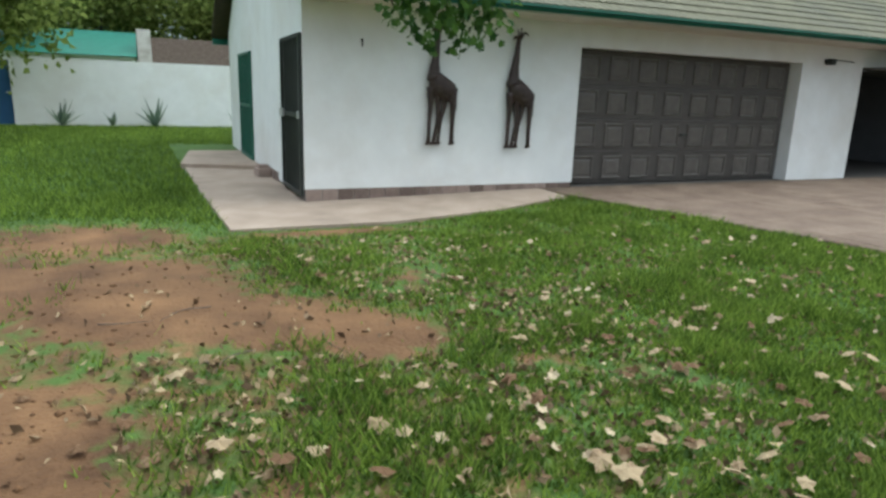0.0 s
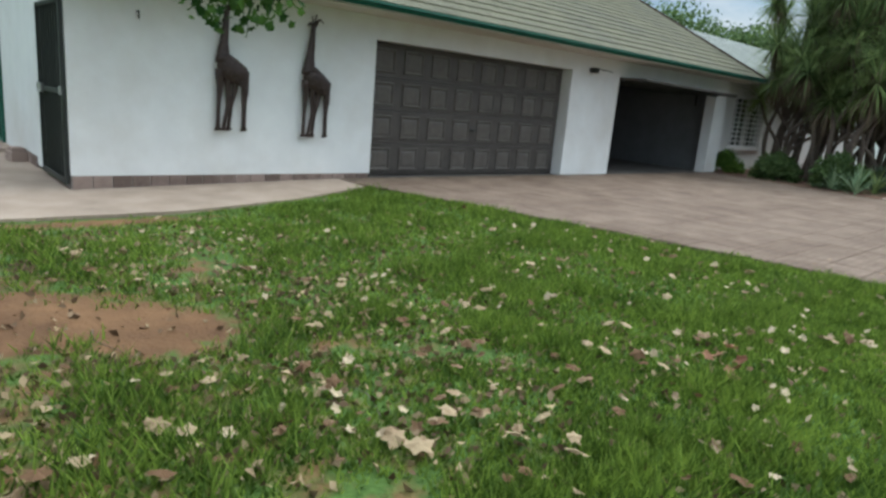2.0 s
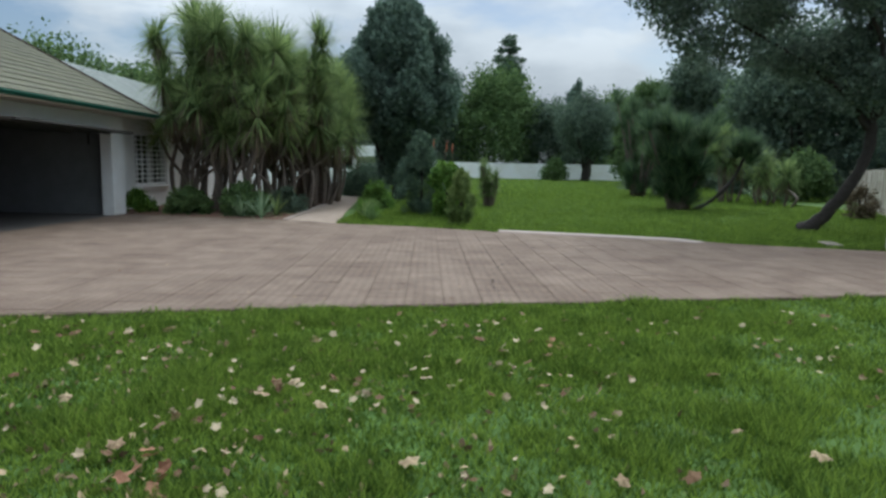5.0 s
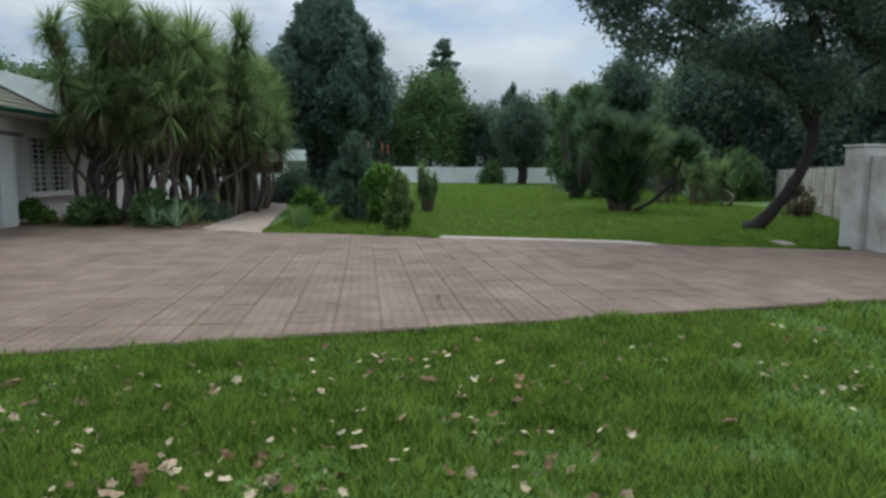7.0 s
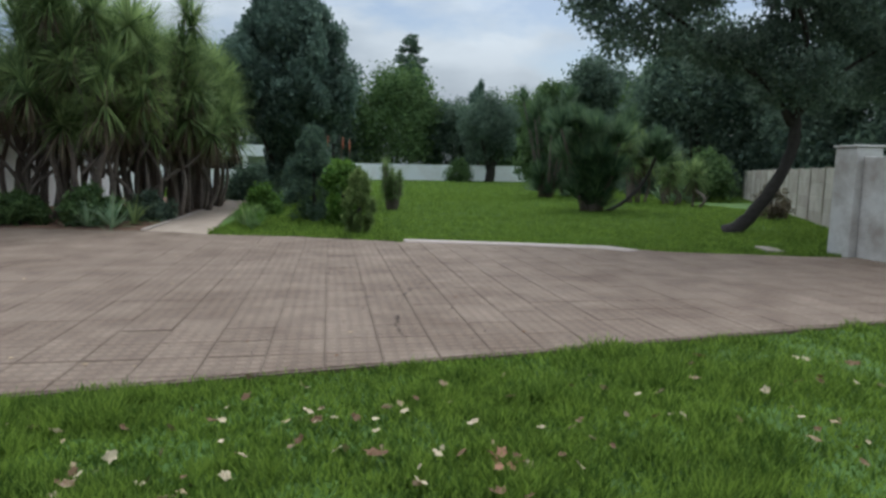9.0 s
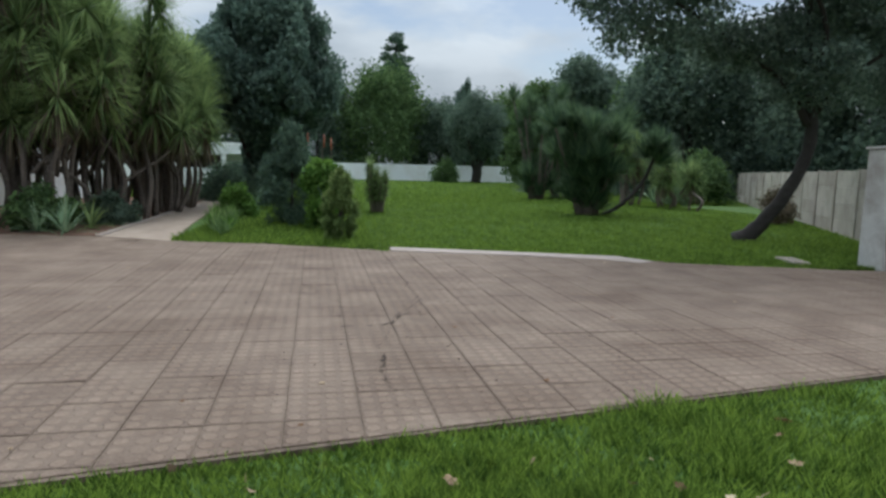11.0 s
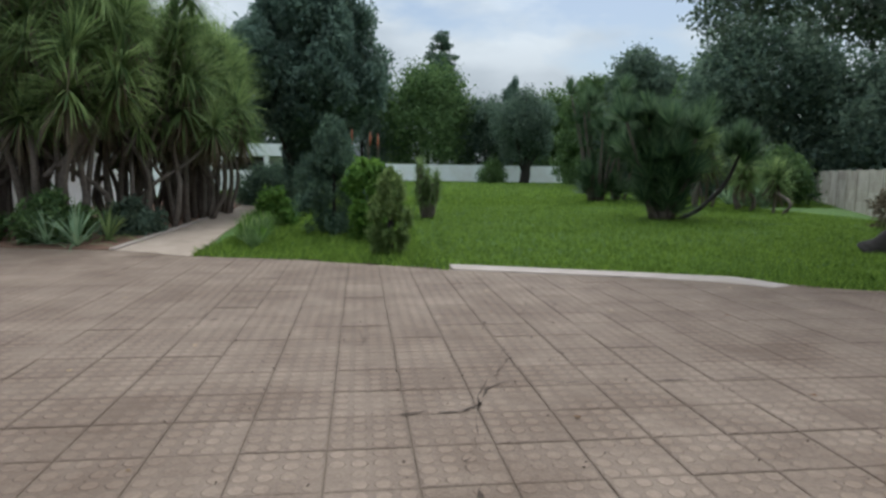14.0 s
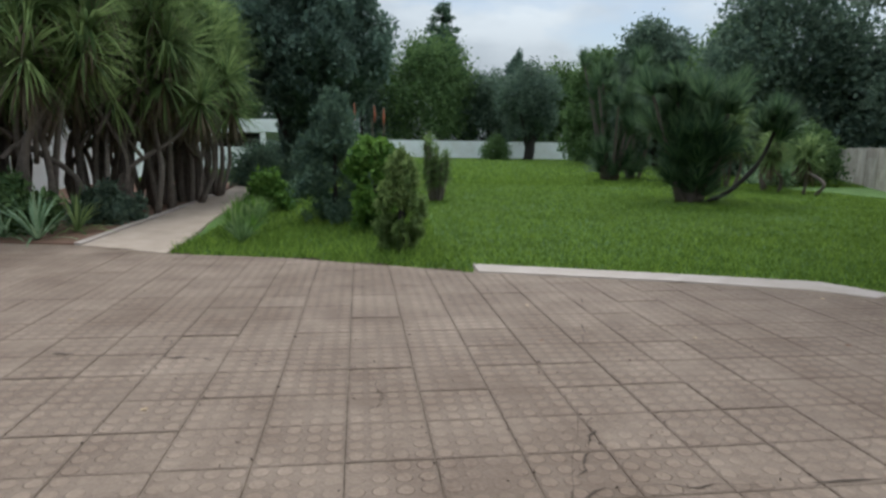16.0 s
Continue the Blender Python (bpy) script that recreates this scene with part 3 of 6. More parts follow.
wall_west = gable("wall_west", X0, 0.25, [(0.3, 1.35, -0.05, 2.1), (4.7, 6.4, -0.05, 2.08)], "white plastered garage end wall with two doors")
wall_east = gable("wall_east", X1 - 0.25, 0.25, [], "white plastered garage end wall")
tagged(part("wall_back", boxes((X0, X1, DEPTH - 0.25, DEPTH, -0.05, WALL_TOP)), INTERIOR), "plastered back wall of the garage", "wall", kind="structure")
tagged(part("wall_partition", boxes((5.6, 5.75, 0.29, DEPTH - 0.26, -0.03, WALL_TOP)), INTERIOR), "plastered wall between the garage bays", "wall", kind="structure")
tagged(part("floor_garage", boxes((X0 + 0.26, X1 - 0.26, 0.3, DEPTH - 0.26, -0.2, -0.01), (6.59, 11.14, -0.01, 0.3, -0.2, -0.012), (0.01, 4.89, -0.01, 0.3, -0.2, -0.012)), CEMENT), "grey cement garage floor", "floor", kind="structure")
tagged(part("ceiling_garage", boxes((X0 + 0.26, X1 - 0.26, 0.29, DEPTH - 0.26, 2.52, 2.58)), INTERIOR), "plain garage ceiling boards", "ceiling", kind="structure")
tagged(part("trim_soffit", boxes((X0 - 0.3, X1 + 0.55, EAVE_Y + 0.05, -0.002, 2.48, 2.504)), SOFFIT), "pale soffit boards under the garage eave", "soffit", kind="structure")
tagged(part("trim_fascia", boxes((X0 - 0.32, X1 + 0.57, EAVE_Y + 0.01, EAVE_Y + 0.045, 2.505, 2.575), bevel=0.004), FASCIA), "green painted fascia board along the eave", "fascia", kind="structure")
tagged(part("trim_fascia_back", boxes((X0 - 0.32, X1 + 0.57, DEPTH + 0.62, DEPTH + 0.66, 2.40, 2.555), bevel=0.004), FASCIA), "green painted fascia board along the back eave", "fascia", kind="structure")

# roof deck under the tiles
bm = bmesh.new()
deck = []
for xx in (X0 - 0.3, X1 + 0.55):
    deck.append([bm.verts.new((xx, y, z)) for y, z in ((EAVE_Y + 0.02, EAVE_Z - 0.03), (RIDGE_Y, roof_z(RIDGE_Y) - 0.03), (DEPTH - EAVE_Y - 0.02, EAVE_Z - 0.03), (DEPTH - EAVE_Y - 0.02, EAVE_Z - 0.09), (RIDGE_Y, roof_z(RIDGE_Y) - 0.09), (EAVE_Y + 0.02, EAVE_Z - 0.09))])
for i in range(6):
    bm.faces.new((deck[0][i], deck[1][i], deck[1][(i + 1) % 6], deck[0][(i + 1) % 6]))
bm.faces.new(deck[0][::-1])
bm.faces.new(deck[1])
bmesh.ops.recalc_face_normals(bm, faces=bm.faces[:])
roof = tagged(part("roof", bm, WOOD_DARK), "gabled garage roof of olive-grey concrete tiles", "roof", kind="structure")

# ---- far house ----
HY = 0.6
tagged(part("wall_house", boxes((X1 + 0.002, 13.62, HY, HY + 0.25, -0.05, 2.72), (13.62, 15.75, HY, HY + 0.25, -0.05, 0.64), (13.62, 15.75, HY, HY + 0.25, 2.2, 2.72), (15.75, 30.0, HY, HY + 0.25, -0.05, 2.72), (30.0, 30.25, HY, 8.5, -0.05, 2.72)), PLASTER), "white plastered house wall behind the yuccas", "wall", kind="structure")
tagged(part("wall_room", boxes((12.5, 17.0, HY + 2.0, HY + 2.1, 0, 2.6), (12.5, 12.6, HY + 0.26, HY + 2.0, 0, 2.6), (16.9, 17.0, HY + 0.26, HY + 2.0, 0, 2.6), (12.5, 17.0, HY + 0.26, HY + 2.1, 2.62, 2.66)), ROOM), "dim room behind the barred window", "wall", kind="structure")
bm = bmesh.new()
rv = [bm.verts.new(p) for p in ((X1 + 0.65, 0.05, 2.74), (30.6, 0.05, 2.74), (30.6, 4.9, 4.75), (X1 + 0.65, 4.9, 4.75), (X1 + 0.65, 9.6, 2.74), (30.6, 9.6, 2.74))]
bm.faces.new((rv[0], rv[1], rv[2], rv[3]))
bm.faces.new((rv[3], rv[2], rv[5], rv[4]))
bm.faces.new((rv[0], rv[3], rv[4]))
bm.faces.new((rv[1], rv[5], rv[2]))
bm.faces.new((rv[0], rv[4], rv[5], rv[1]))
bmesh.ops.recalc_face_normals(bm, faces=bm.faces[:])
house_roof = tagged(part("roof_house", bm, ROOF_GREY), "grey-green tiled roof of the house beyond the garage", "roof", kind="structure")
tagged(part("trim_house_fascia", boxes((X1 + 0.66, 30.55, 0.02, 0.05, 2.6, 2.735)), WHITE_STEEL), "white fascia and gutter of the house", "fascia", kind="structure")

# ---- boundary walls ----
tagged(part("wall_yard_back", boxes((-30, -11.0, 16.0, 16.2, -0.1, 2.1), (-10.1, 14.0, 16.0, 16.2, -0.1, 2.1), (-11.0, -10.1, 16.0, 16.2, 2.0, 2.1)), PLASTER), "long white plastered yard wall", "wall", kind="structure")
tagged(part("wall_gate", boxes((-18.0, 6.55, -17.15, -16.93, -0.1, 1.66), bevel=0.02), PLASTER_OLD), "weathered white plastered wall beside the driveway", "wall", kind="structure")
far_wall = tagged(part("wall_far", boxes((78.0, 78.25, -60, 6, -0.1, 1.95)), PLASTER), "white boundary wall across the far end of the lawn", "wall", kind="structure")
tagged(part("wall_garden_north", boxes((30, 78, 9.0, 9.2, -0.1, 2.0)), PLASTER), "white garden boundary wall", "wall", kind="structure")

tagged(part("trim_gutter", boxes((X0 - 0.33, X1 + 0.58, EAVE_Y - 0.07, EAVE_Y + 0.005, 2.545, 2.585), bevel=0.008), GREEN_DOOR), "dark green gutter along the garage eave", "gutter", kind="structure")
slab("kerb_path", [(10.72, -4.50), (14.0, -4.40), (20.9, -4.08), (20.9, -3.97), (14.0, -4.29), (10.78, -4.39)], -0.2, 0.022, KERB, "pale concrete edging along the garden path", "kerb")
# added sheets over the white plaster; their dark colour deepens the garage's shade
tagged(part("wall_shade_lining", boxes((X1 - 0.262, X1 - 0.253, 0.3, DEPTH - 0.26, -0.009, 2.515), (6.58, 11.02, 0.282, 0.29, 2.16, 2.515)), INTERIOR), "thin dark sheets added to deepen the shade inside the open garage", "wall", kind="structure")

# ---- trees ----
cyp = np.random.default_rng(5)
cy_lobes = []
for k in range(240):
    f = cyp.random()
    rad = float(np.interp(f, [0, 0.15, 0.24, 0.36, 0.55, 0.75, 0.9, 1.0], [0.5, 0.8, 1.6, 2.45, 2.35, 1.75, 1.05, 0.15]))
    a = 2 * math.pi * cyp.random()
    q = rad * (0.25 + 0.75 * math.sqrt(cyp.random()))
    r = 0.34 + 0.22 * cyp.random()
    cy_lobes.append((np.array((q * math.cos(a), q * math.sin(a), 1.25 + 6.8 * f)), (r, r, r * 1.25)))
tree("cypress_tree", "tall dark green cypress with a rounded crown", (22.3, -6.4, 0), [(0, 0, -0.1), (0.1, 0, 1.5), (0, 0.1, 5), (0, 0, 7.2)], [0.28, 0.22, 0.14, 0.05], cy_lobes, 64000, (0.23, 0.085), LEAF_CYPRESS, BARK, 11,
     limbs=[([(0, 0, 0.6), (-0.5, 0.6, 1.5), (-0.9, 1.0, 2.6)], 0.12, 0.05), ([(0, 0, 0.5), (0.4, -0.7, 1.4), (0.7, -1.1, 2.6)], 0.12, 0.05)], up=0.9)

# leaning tree beside the wall
lean = np.random.default_rng(8)
le_lobes = []
for k in range(190):
    side = -5.2 + 10.3 * lean.random()
    dense = side < 0.6
    low = 2.7 + 0.08 * abs(side) if dense else 2.95 + 0.17 * side
    z = low + 0.35 + (8.0 - low) * lean.random() ** (1.35 if dense else 1.0)
    s = 0.42 + 0.5 * lean.random()
    le_lobes.append((np.array((-0.2 + 1.9 * lean.normal() * 0.55, -0.9 + side, z)), (s, s, s * 0.72)))
tree("leaning_tree", "dark evergreen tree with a curved leaning trunk", (10.9, -17.5, 0), [(0.1, 0.10, -0.1), (-0.05, -0.12, 0.14), (-0.25, -0.52, 0.75), (-0.42, -0.86, 1.5), (-0.5, -1.0, 2.3), (-0.45, -0.85, 3.4), (-0.2, -0.9, 5.4)], [0.26, 0.165, 0.14, 0.13, 0.12, 0.10, 0.04], le_lobes, 100000, (0.125, 0.06), LEAF_EVERGREEN, BARK, 12,
     limbs=[([(-0.5, -0.9, 2.45), (-0.4, -0.3, 3.3), (-0.1, 1.2, 4.4), (0.1, 3.0, 5.4)], 0.085, 0.02), ([(-0.5, -0.92, 2.6), (-0.4, -2.0, 3.6), (-0.2, -3.8, 4.6)], 0.08, 0.02), ([(-0.45, -0.88, 3.1), (-0.9, -0.8, 4.3), (-1.2, 0.2, 5.6)], 0.08, 0.03)])


def round_tree(name, label, x, y, height, width, seed, mat, count, leaf=(0.3, 0.16), low=0.12, trunk_r=0.22, bark=BARK, tall=1.0, lobe=0.17):
    """A leafy tree that fills its height and width with uneven clumps."""
    rng = np.random.default_rng(seed)
    s = width * lobe
    hz = height * (1 - low) / 2
    c = np.array((0, 0, height * low + hz))
    lobes = []
    for k in range(int(26 + width * 3)):
        v = rng.normal(size=3)
        v /= np.linalg.norm(v)
        r = 0.55 + 0.45 * rng.random()
        p = c + v * r * np.array((width / 2 - s * 0.7, width / 2 - s * 0.7, hz - s * 0.7 * tall))
        if low <= 0.08:
            f, a = rng.random(), 2 * math.pi * rng.random()
            q = (width / 2 - s * 0.6) * math.sin(math.pi * (0.26 + 0.68 * f)) ** 0.6 * (0.6 + 0.4 * rng.random())
            p = np.array((q * math.cos(a), q * math.sin(a), 0.3 + f * (height - s * tall - 0.3)))
        q = s * (0.6 + 0.75 * rng.random())
        lobes.append((p, (q, q, q * tall)))
    lobes += [(c, (width * 0.3, width * 0.3, hz * 0.62))]
    j = rng.normal(size=4) * 0.2
    limbs = [([(0, 0, height * low * 0.8), (a * width * 0.14, b * width * 0.14, height * (low + 0.12)), (a * width * 0.28, b * width * 0.28, height * (low + 0.3))], trunk_r * 0.5, trunk_r * 0.15) for a, b in ((1, 0.4), (-0.8, 0.6), (0.2, -1))]
    return tree(name, label, (x, y, -0.03), [(0, 0, -0.1), (j[0], j[1], height * 0.25), (j[2], j[3], height * 0.6), (0, 0, height * 0.85)], [trunk_r, trunk_r * 0.8, trunk_r * 0.5, 0.04], lobes, count, leaf, mat, bark, seed + 100, limbs)


round_tree("boundary_tree", "broad rounded green tree rising over the far wall", 84.7, -15.0, 15.4, 14.5, 21, LEAF_OAK, 26000, (0.42, 0.22), low=0.05)
round_tree("boundary_tree", "dense dark green tree rising over the far wall", 86.0, -6.5, 14.6, 14.0, 26, LEAF_DARK, 18000, (0.45, 0.24), low=0.05)
round_tree("garden_tree", "dark tree with a stout trunk before the far wall", 71.5, -24.8, 11.2, 8.4, 22, LEAF_DARK, 20000, (0.3, 0.15), low=0.14, trunk_r=0.6)
round_tree("pointed_tree", "narrow dark pointed conifer beyond the wall", 82.0, -25.4, 14.6, 2.8, 23, LEAF_CYPRESS, 8000, (0.4, 0.14), low=0.3, tall=2.2)
pn = np.random.default_rng(24)
pn_lobes = []
for k in range(230):
    z = 8 + 15.4 * pn.random()
    rad = min(4.6, 2.5 * math.sqrt(max(24.0 - z, 0.1) / 3.4)) * (0.25 + 0.75 * pn.random())
    a = 2 * math.pi * pn.random()
    q = 0.45 + 0.55 * pn.random()
    q *= 0.5 + 0.6 * min(1.0, (24.0 - z) / 6.0)
    pn_lobes.append((np.array((rad * math.cos(a) * 0.8, rad * math.sin(a) * 0.8, z)), (q * 1.2, q * 1.2, q * 0.6)))
tree("pine_tree", "tall airy pine standing behind the garden trees", (106.6, -18.6, 0), [(0, 0, -0.1), (0.2, 0, 8), (0, 0.1, 16), (0, 0, 23.8)], [0.4, 0.32, 0.2, 0.05], pn_lobes, 16000, (0.5, 0.16), LEAF_BLUE, BARK, 124)
for k, (x, y, h, w, mt) in enumerate(((84, -22.3, 11.0, 9, LEAF_DARK), (86, -27.8, 10.2, 10, LEAF_OAK), (84, -31.5, 12.0, 10, LEAF_OAK), (85, -37.5, 11.4, 11, LEAF_DARK), (84, -45, 13.5, 13, LEAF_DARK), (88, 3.5, 13, 13, LEAF_DARK), (83, 11, 12, 12, LEAF_OAK))):
    round_tree("boundary_tree", "leafy green tree along the far boundary wall", x, y, h, w, 30 + k, mt, 14000, (0.42, 0.23), low=0.04)
for k, (x, y, h, w, mt) in enumerate(((51, -30.2, 11.6, 8.6, LEAF_DARK), (56, -27.4, 9.6, 6.4, LEAF_OAK), (36, -30.5, 11.2, 9.4, LEAF_DARK), (32, -34.5, 7.8, 7.5, LEAF_DARK), (27, -35.5, 13.4, 9, LEAF_DARK), (20.5, -34, 11.5, 9, LEAF_DARK), (43, -32.5, 10.4, 8, LEAF_OAK), (61, -35, 10.5, 9, LEAF_DARK))):
    round_tree("roadside_tree", "tall dark leafy tree beside the side wall", x, y, h, w, 50 + k, mt, 32000, (0.31, 0.16), low=0.07)
for k, (x, y, h, w) in enumerate(((24, 15, 7.4, 8), (33, 15.5, 8.4, 9), (44, 14.5, 9.0, 9))):
    round_tree("backyard_tree", "green tree rising behind the house roof", x, y, h, w, 60 + k, LEAF_OAK, 20000, (0.3, 0.17))
for k, (x, y, h, w) in enumerate(((-11.2, 12.0, 7.4, 8.8), (-2.0, 28.5, 8.6, 9.5), (-13.5, 22.5, 8.0, 9.5), (5, 29, 8.0, 8), (-8.5, 30.0, 8.5, 9.0))):
    round_tree("yard_tree", "leafy green tree over the yard wall", x, y, h, w, 70 + k, LEAF_YARD, 17000, (0.22, 0.14), low=0.24)

# plane tree whose low branch hangs before the garage wall
pl = np.random.default_rng(91)
pl_lobes = lobes_in(pl, (-0.5, 0.5, 7.4), (4.2, 4.2, 2.0), 34, 0.95)
pt = tree("plane_tree", "broad plane tree with a low branch hanging over the lawn", (-9.6, -11.6, -0.05), [(0, 0, -0.1), (0.1, 0.1, 2.0), (0, 0.2, 4.5), (0.2, 0.0, 7.0)], [0.38, 0.3, 0.22, 0.08], pl_lobes, 12000, (0.2, 0.15), LEAF_HANG, BARK_GREY, 92,
          limbs=[([(0, 0.1, 3.6), (2.2, 2.9, 5.2), (4.2, 5.8, 5.0), (5.3, 7.5, 3.6), (5.5, 7.75, 2.3)], 0.11, 0.012), ([(5.3, 7.5, 3.6), (5.75, 7.5, 2.8), (5.95, 7.4, 2.2)], 0.025, 0.008), ([(5.3, 7.5, 3.6), (5.0, 7.75, 2.7), (5.2, 7.8, 2.05)], 0.025, 0.008)])


def star_leaf(s):
    """Outline of a five-lobed leaf lying in the xy plane, stalk at the origin."""
    pts = []
    for k in range(11):
        a = math.pi * (-0.42 + 1.84 * k / 10)
        r = s * ((0.60, 0.42)[k % 2] + (0.22 if k in (4, 6) else 0.0) * (k % 2 == 0) + (0.12 if k == 5 else 0.0))
        pts.append((r * math.cos(a), s * 0.42 + r * math.sin(a) * 0.9, 0.06 * s * math.sin(3 * a)))
    return np.array(pts)


hl_V, hl_F = [], []
for k in range(1500):
    c = np.array((5.55, 7.58, 0)) + np.array((0.52, -0.18, 0)) * (2 * pl.random() - 1) + np.array((0.15, 0.3, 0)) * pl.normal() * 0.5
    u = abs((c[0] - 5.55) / 0.55)
    c[2] = 1.95 + 0.26 * u + 1.5 * pl.random() ** 1.4 - (0.32 * pl.random() if u < 0.75 else 0)
    rot = Euler((pl.normal() * 0.6 + 1.0, pl.normal() * 0.5, 2 * math.pi * pl.random())).to_matrix()
    pts = star_leaf(0.042 + 0.032 * pl.random())
    off = len(hl_V)
    hl_V.extend(c + np.array(rot @ Vector(p)) for p in pts)
    hl_F.append(tuple(range(off, off + len(pts))))
part("hanging_leaves", mesh_of("hanging_leaves", hl_V, hl_F, LEAF_HANG), parent=pt)


# ---- doors and fittings of the garage ----
for k in range(19):
    if k == 0:
        b_me = bm_mesh("brick", boxes((0.004, 0.216, -0.012, 0.10, 0.0, 0.155), bevel=0.006), BRICK)
    b = part("brick", b_me, parent=wall_front)
    b.matrix_basis = pose(X0 + 0.01 + 0.2235 * k, 0.0, -0.092 + 0.002 * (k % 3), 0, 0, 0.6 * math.sin(k * 2.3))
for k in range(4):
    b = part("brick", b_me, parent=wall_west)
    b.matrix_basis = pose(X0, 2.2 + 0.225 * k, -0.092, 0, 0, -90)
part("mortar", boxes((X0 + 0.006, -0.03, 0.004, 0.26, -0.12, 0.069)), MORTAR, wall_front)


def moulded_panel(w, h):
    """A raised square moulding round a sunk field."""
    bm = bmesh.new()
    rings = []
    for inset, y in ((0.0, 0.0), (0.010, -0.028), (0.030, -0.028), (0.048, -0.002), (0.065, -0.002), (0.085, -0.010)):
        rings.append([bm.verts.new((sx * (w / 2 - inset), y, sz * (h / 2 - inset))) for sx, sz in ((-1, -1), (1, -1), (1, 1), (-1, 1))])
    for a, b in zip(rings, rings[1:]):
        for i in range(4):
            bm.faces.new((a[i], a[(i + 1) % 4], b[(i + 1) % 4], b[i]))
    bm.faces.new(rings[-1])
    return bm


door = thing("garage_door", "closed dark brown double garage door with square moulded panels", "garage door", m=Matrix.Translation((0, 0.25, 0)))
sections = []
for r in range(4):
    sections.append(part("section", boxes((0.02, 4.88, 0.0, 0.045, 0.01 + 0.532 * r, 0.01 + 0.526 + 0.532 * r), bevel=0.006), DOOR_BROWN, door))
p_me = bm_mesh("panel", moulded_panel(0.42, 0.385), DOOR_EDGE)
for r in range(4):
    for c in range(8):
        p = part("panel", p_me, parent=sections[r])
        p.matrix_basis = pose(0.36 + 0.597 * c, -0.0005, 0.27 + 0.532 * r)
part("handle", boxes((2.38, 2.52, -0.05, 0.0, 0.80, 0.83), bevel=0.006), BLACK_STEEL, door)

tilt = thing("tilt_up_door", "dark tilt-up garage door raised open, jutting out under the lintel", "garage door", m=pose(6.6, -0.65, 2.09, 0.4, 0.6))
part("door_leaf", boxes((0.02, 4.40, 0.0, 2.15, 0.0, 0.045), bevel=0.005), DOOR_BROWN, tilt)
for k in range(5):
    part("rib", boxes((0.03, 4.39, 0.05 + 0.5 * k, 0.10 + 0.5 * k, -0.03, -0.001), bevel=0.004), BLACK_STEEL, tilt)
for x in (0.02, 4.36):
    part("arm", boxes((x, x + 0.04, 1.1, 1.14, -0.3, 0.0), bevel=0.004), BLACK_STEEL, tilt)

lamp = thing("security_light", "small dark floodlight on a wall arm beside the open garage", "outdoor light", m=Matrix.Translation((5.5, 0, 2.2)) @ Matrix.Scale(0.72, 4))
part("mount", boxes((-0.05, 0.05, -0.03, 0.0, -0.05, 0.05), bevel=0.006), BLACK_STEEL, lamp)
part("housing", boxes((-0.09, 0.09, -0.24, -0.06, -0.09, 0.06), bevel=0.015), BLACK_STEEL, lamp)
part("bracket", boxes((-0.02, 0.02, -0.07, -0.02, -0.02, 0.02), bevel=0.004), BLACK_STEEL, lamp)
part("conduit", tube("conduit", [(0.1, -0.03, 0.05), (0.6, -0.03, 0.045), (1.06, -0.03, 0.03)], [0.012] * 3, BLACK_STEEL, 6), parent=lamp)

bench = thing("workbench", "dark wooden bench with clutter inside the open garage", "bench", m=Matrix.Translation((8.6, 5.6, -0.01)))
part("top", boxes((-1.3, 1.0, -0.35, 0.35, 0.74, 0.8), bevel=0.008), WOOD_DARK, bench)
for sx in (-1.22, 0.92):
    for sy in (-0.28, 0.28):
        part("leg", boxes((sx - 0.04, sx + 0.04, sy - 0.04, sy + 0.04, 0.0, 0.738), bevel=0.005), WOOD_DARK, bench)
part("shelf", boxes((-1.15, 0.85, -0.3, 0.3, 0.22, 0.26), bevel=0.005), WOOD_DARK, bench)
crate = tagged(part("crate", boxes((-0.3, 0.3, -0.22, 0.22, 0, 0.3), (-0.27, 0.27, -0.19, 0.19, 0.3, 0.31), bevel=0.01), BLACK_STEEL), "dark storage crate on the garage bench", "crate")
crate.matrix_basis = pose(8.2, 5.6, 0.79, 0, 0, 8)
cab = thing("tool_cabinet", "tall dark cabinet against the garage end wall", "cabinet", m=Matrix.Translation((11.2, 6.4, -0.01)))
part("body", boxes((-0.28, 0.28, -0.5, 0.5, 0, 1.75), bevel=0.01), WOOD_DARK, cab)
for y in (-0.25, 0.25):
    part("door", boxes((-0.305, -0.282, y - 0.235, y + 0.235, 0.08, 1.7), bevel=0.006), WOOD_DARK, cab)


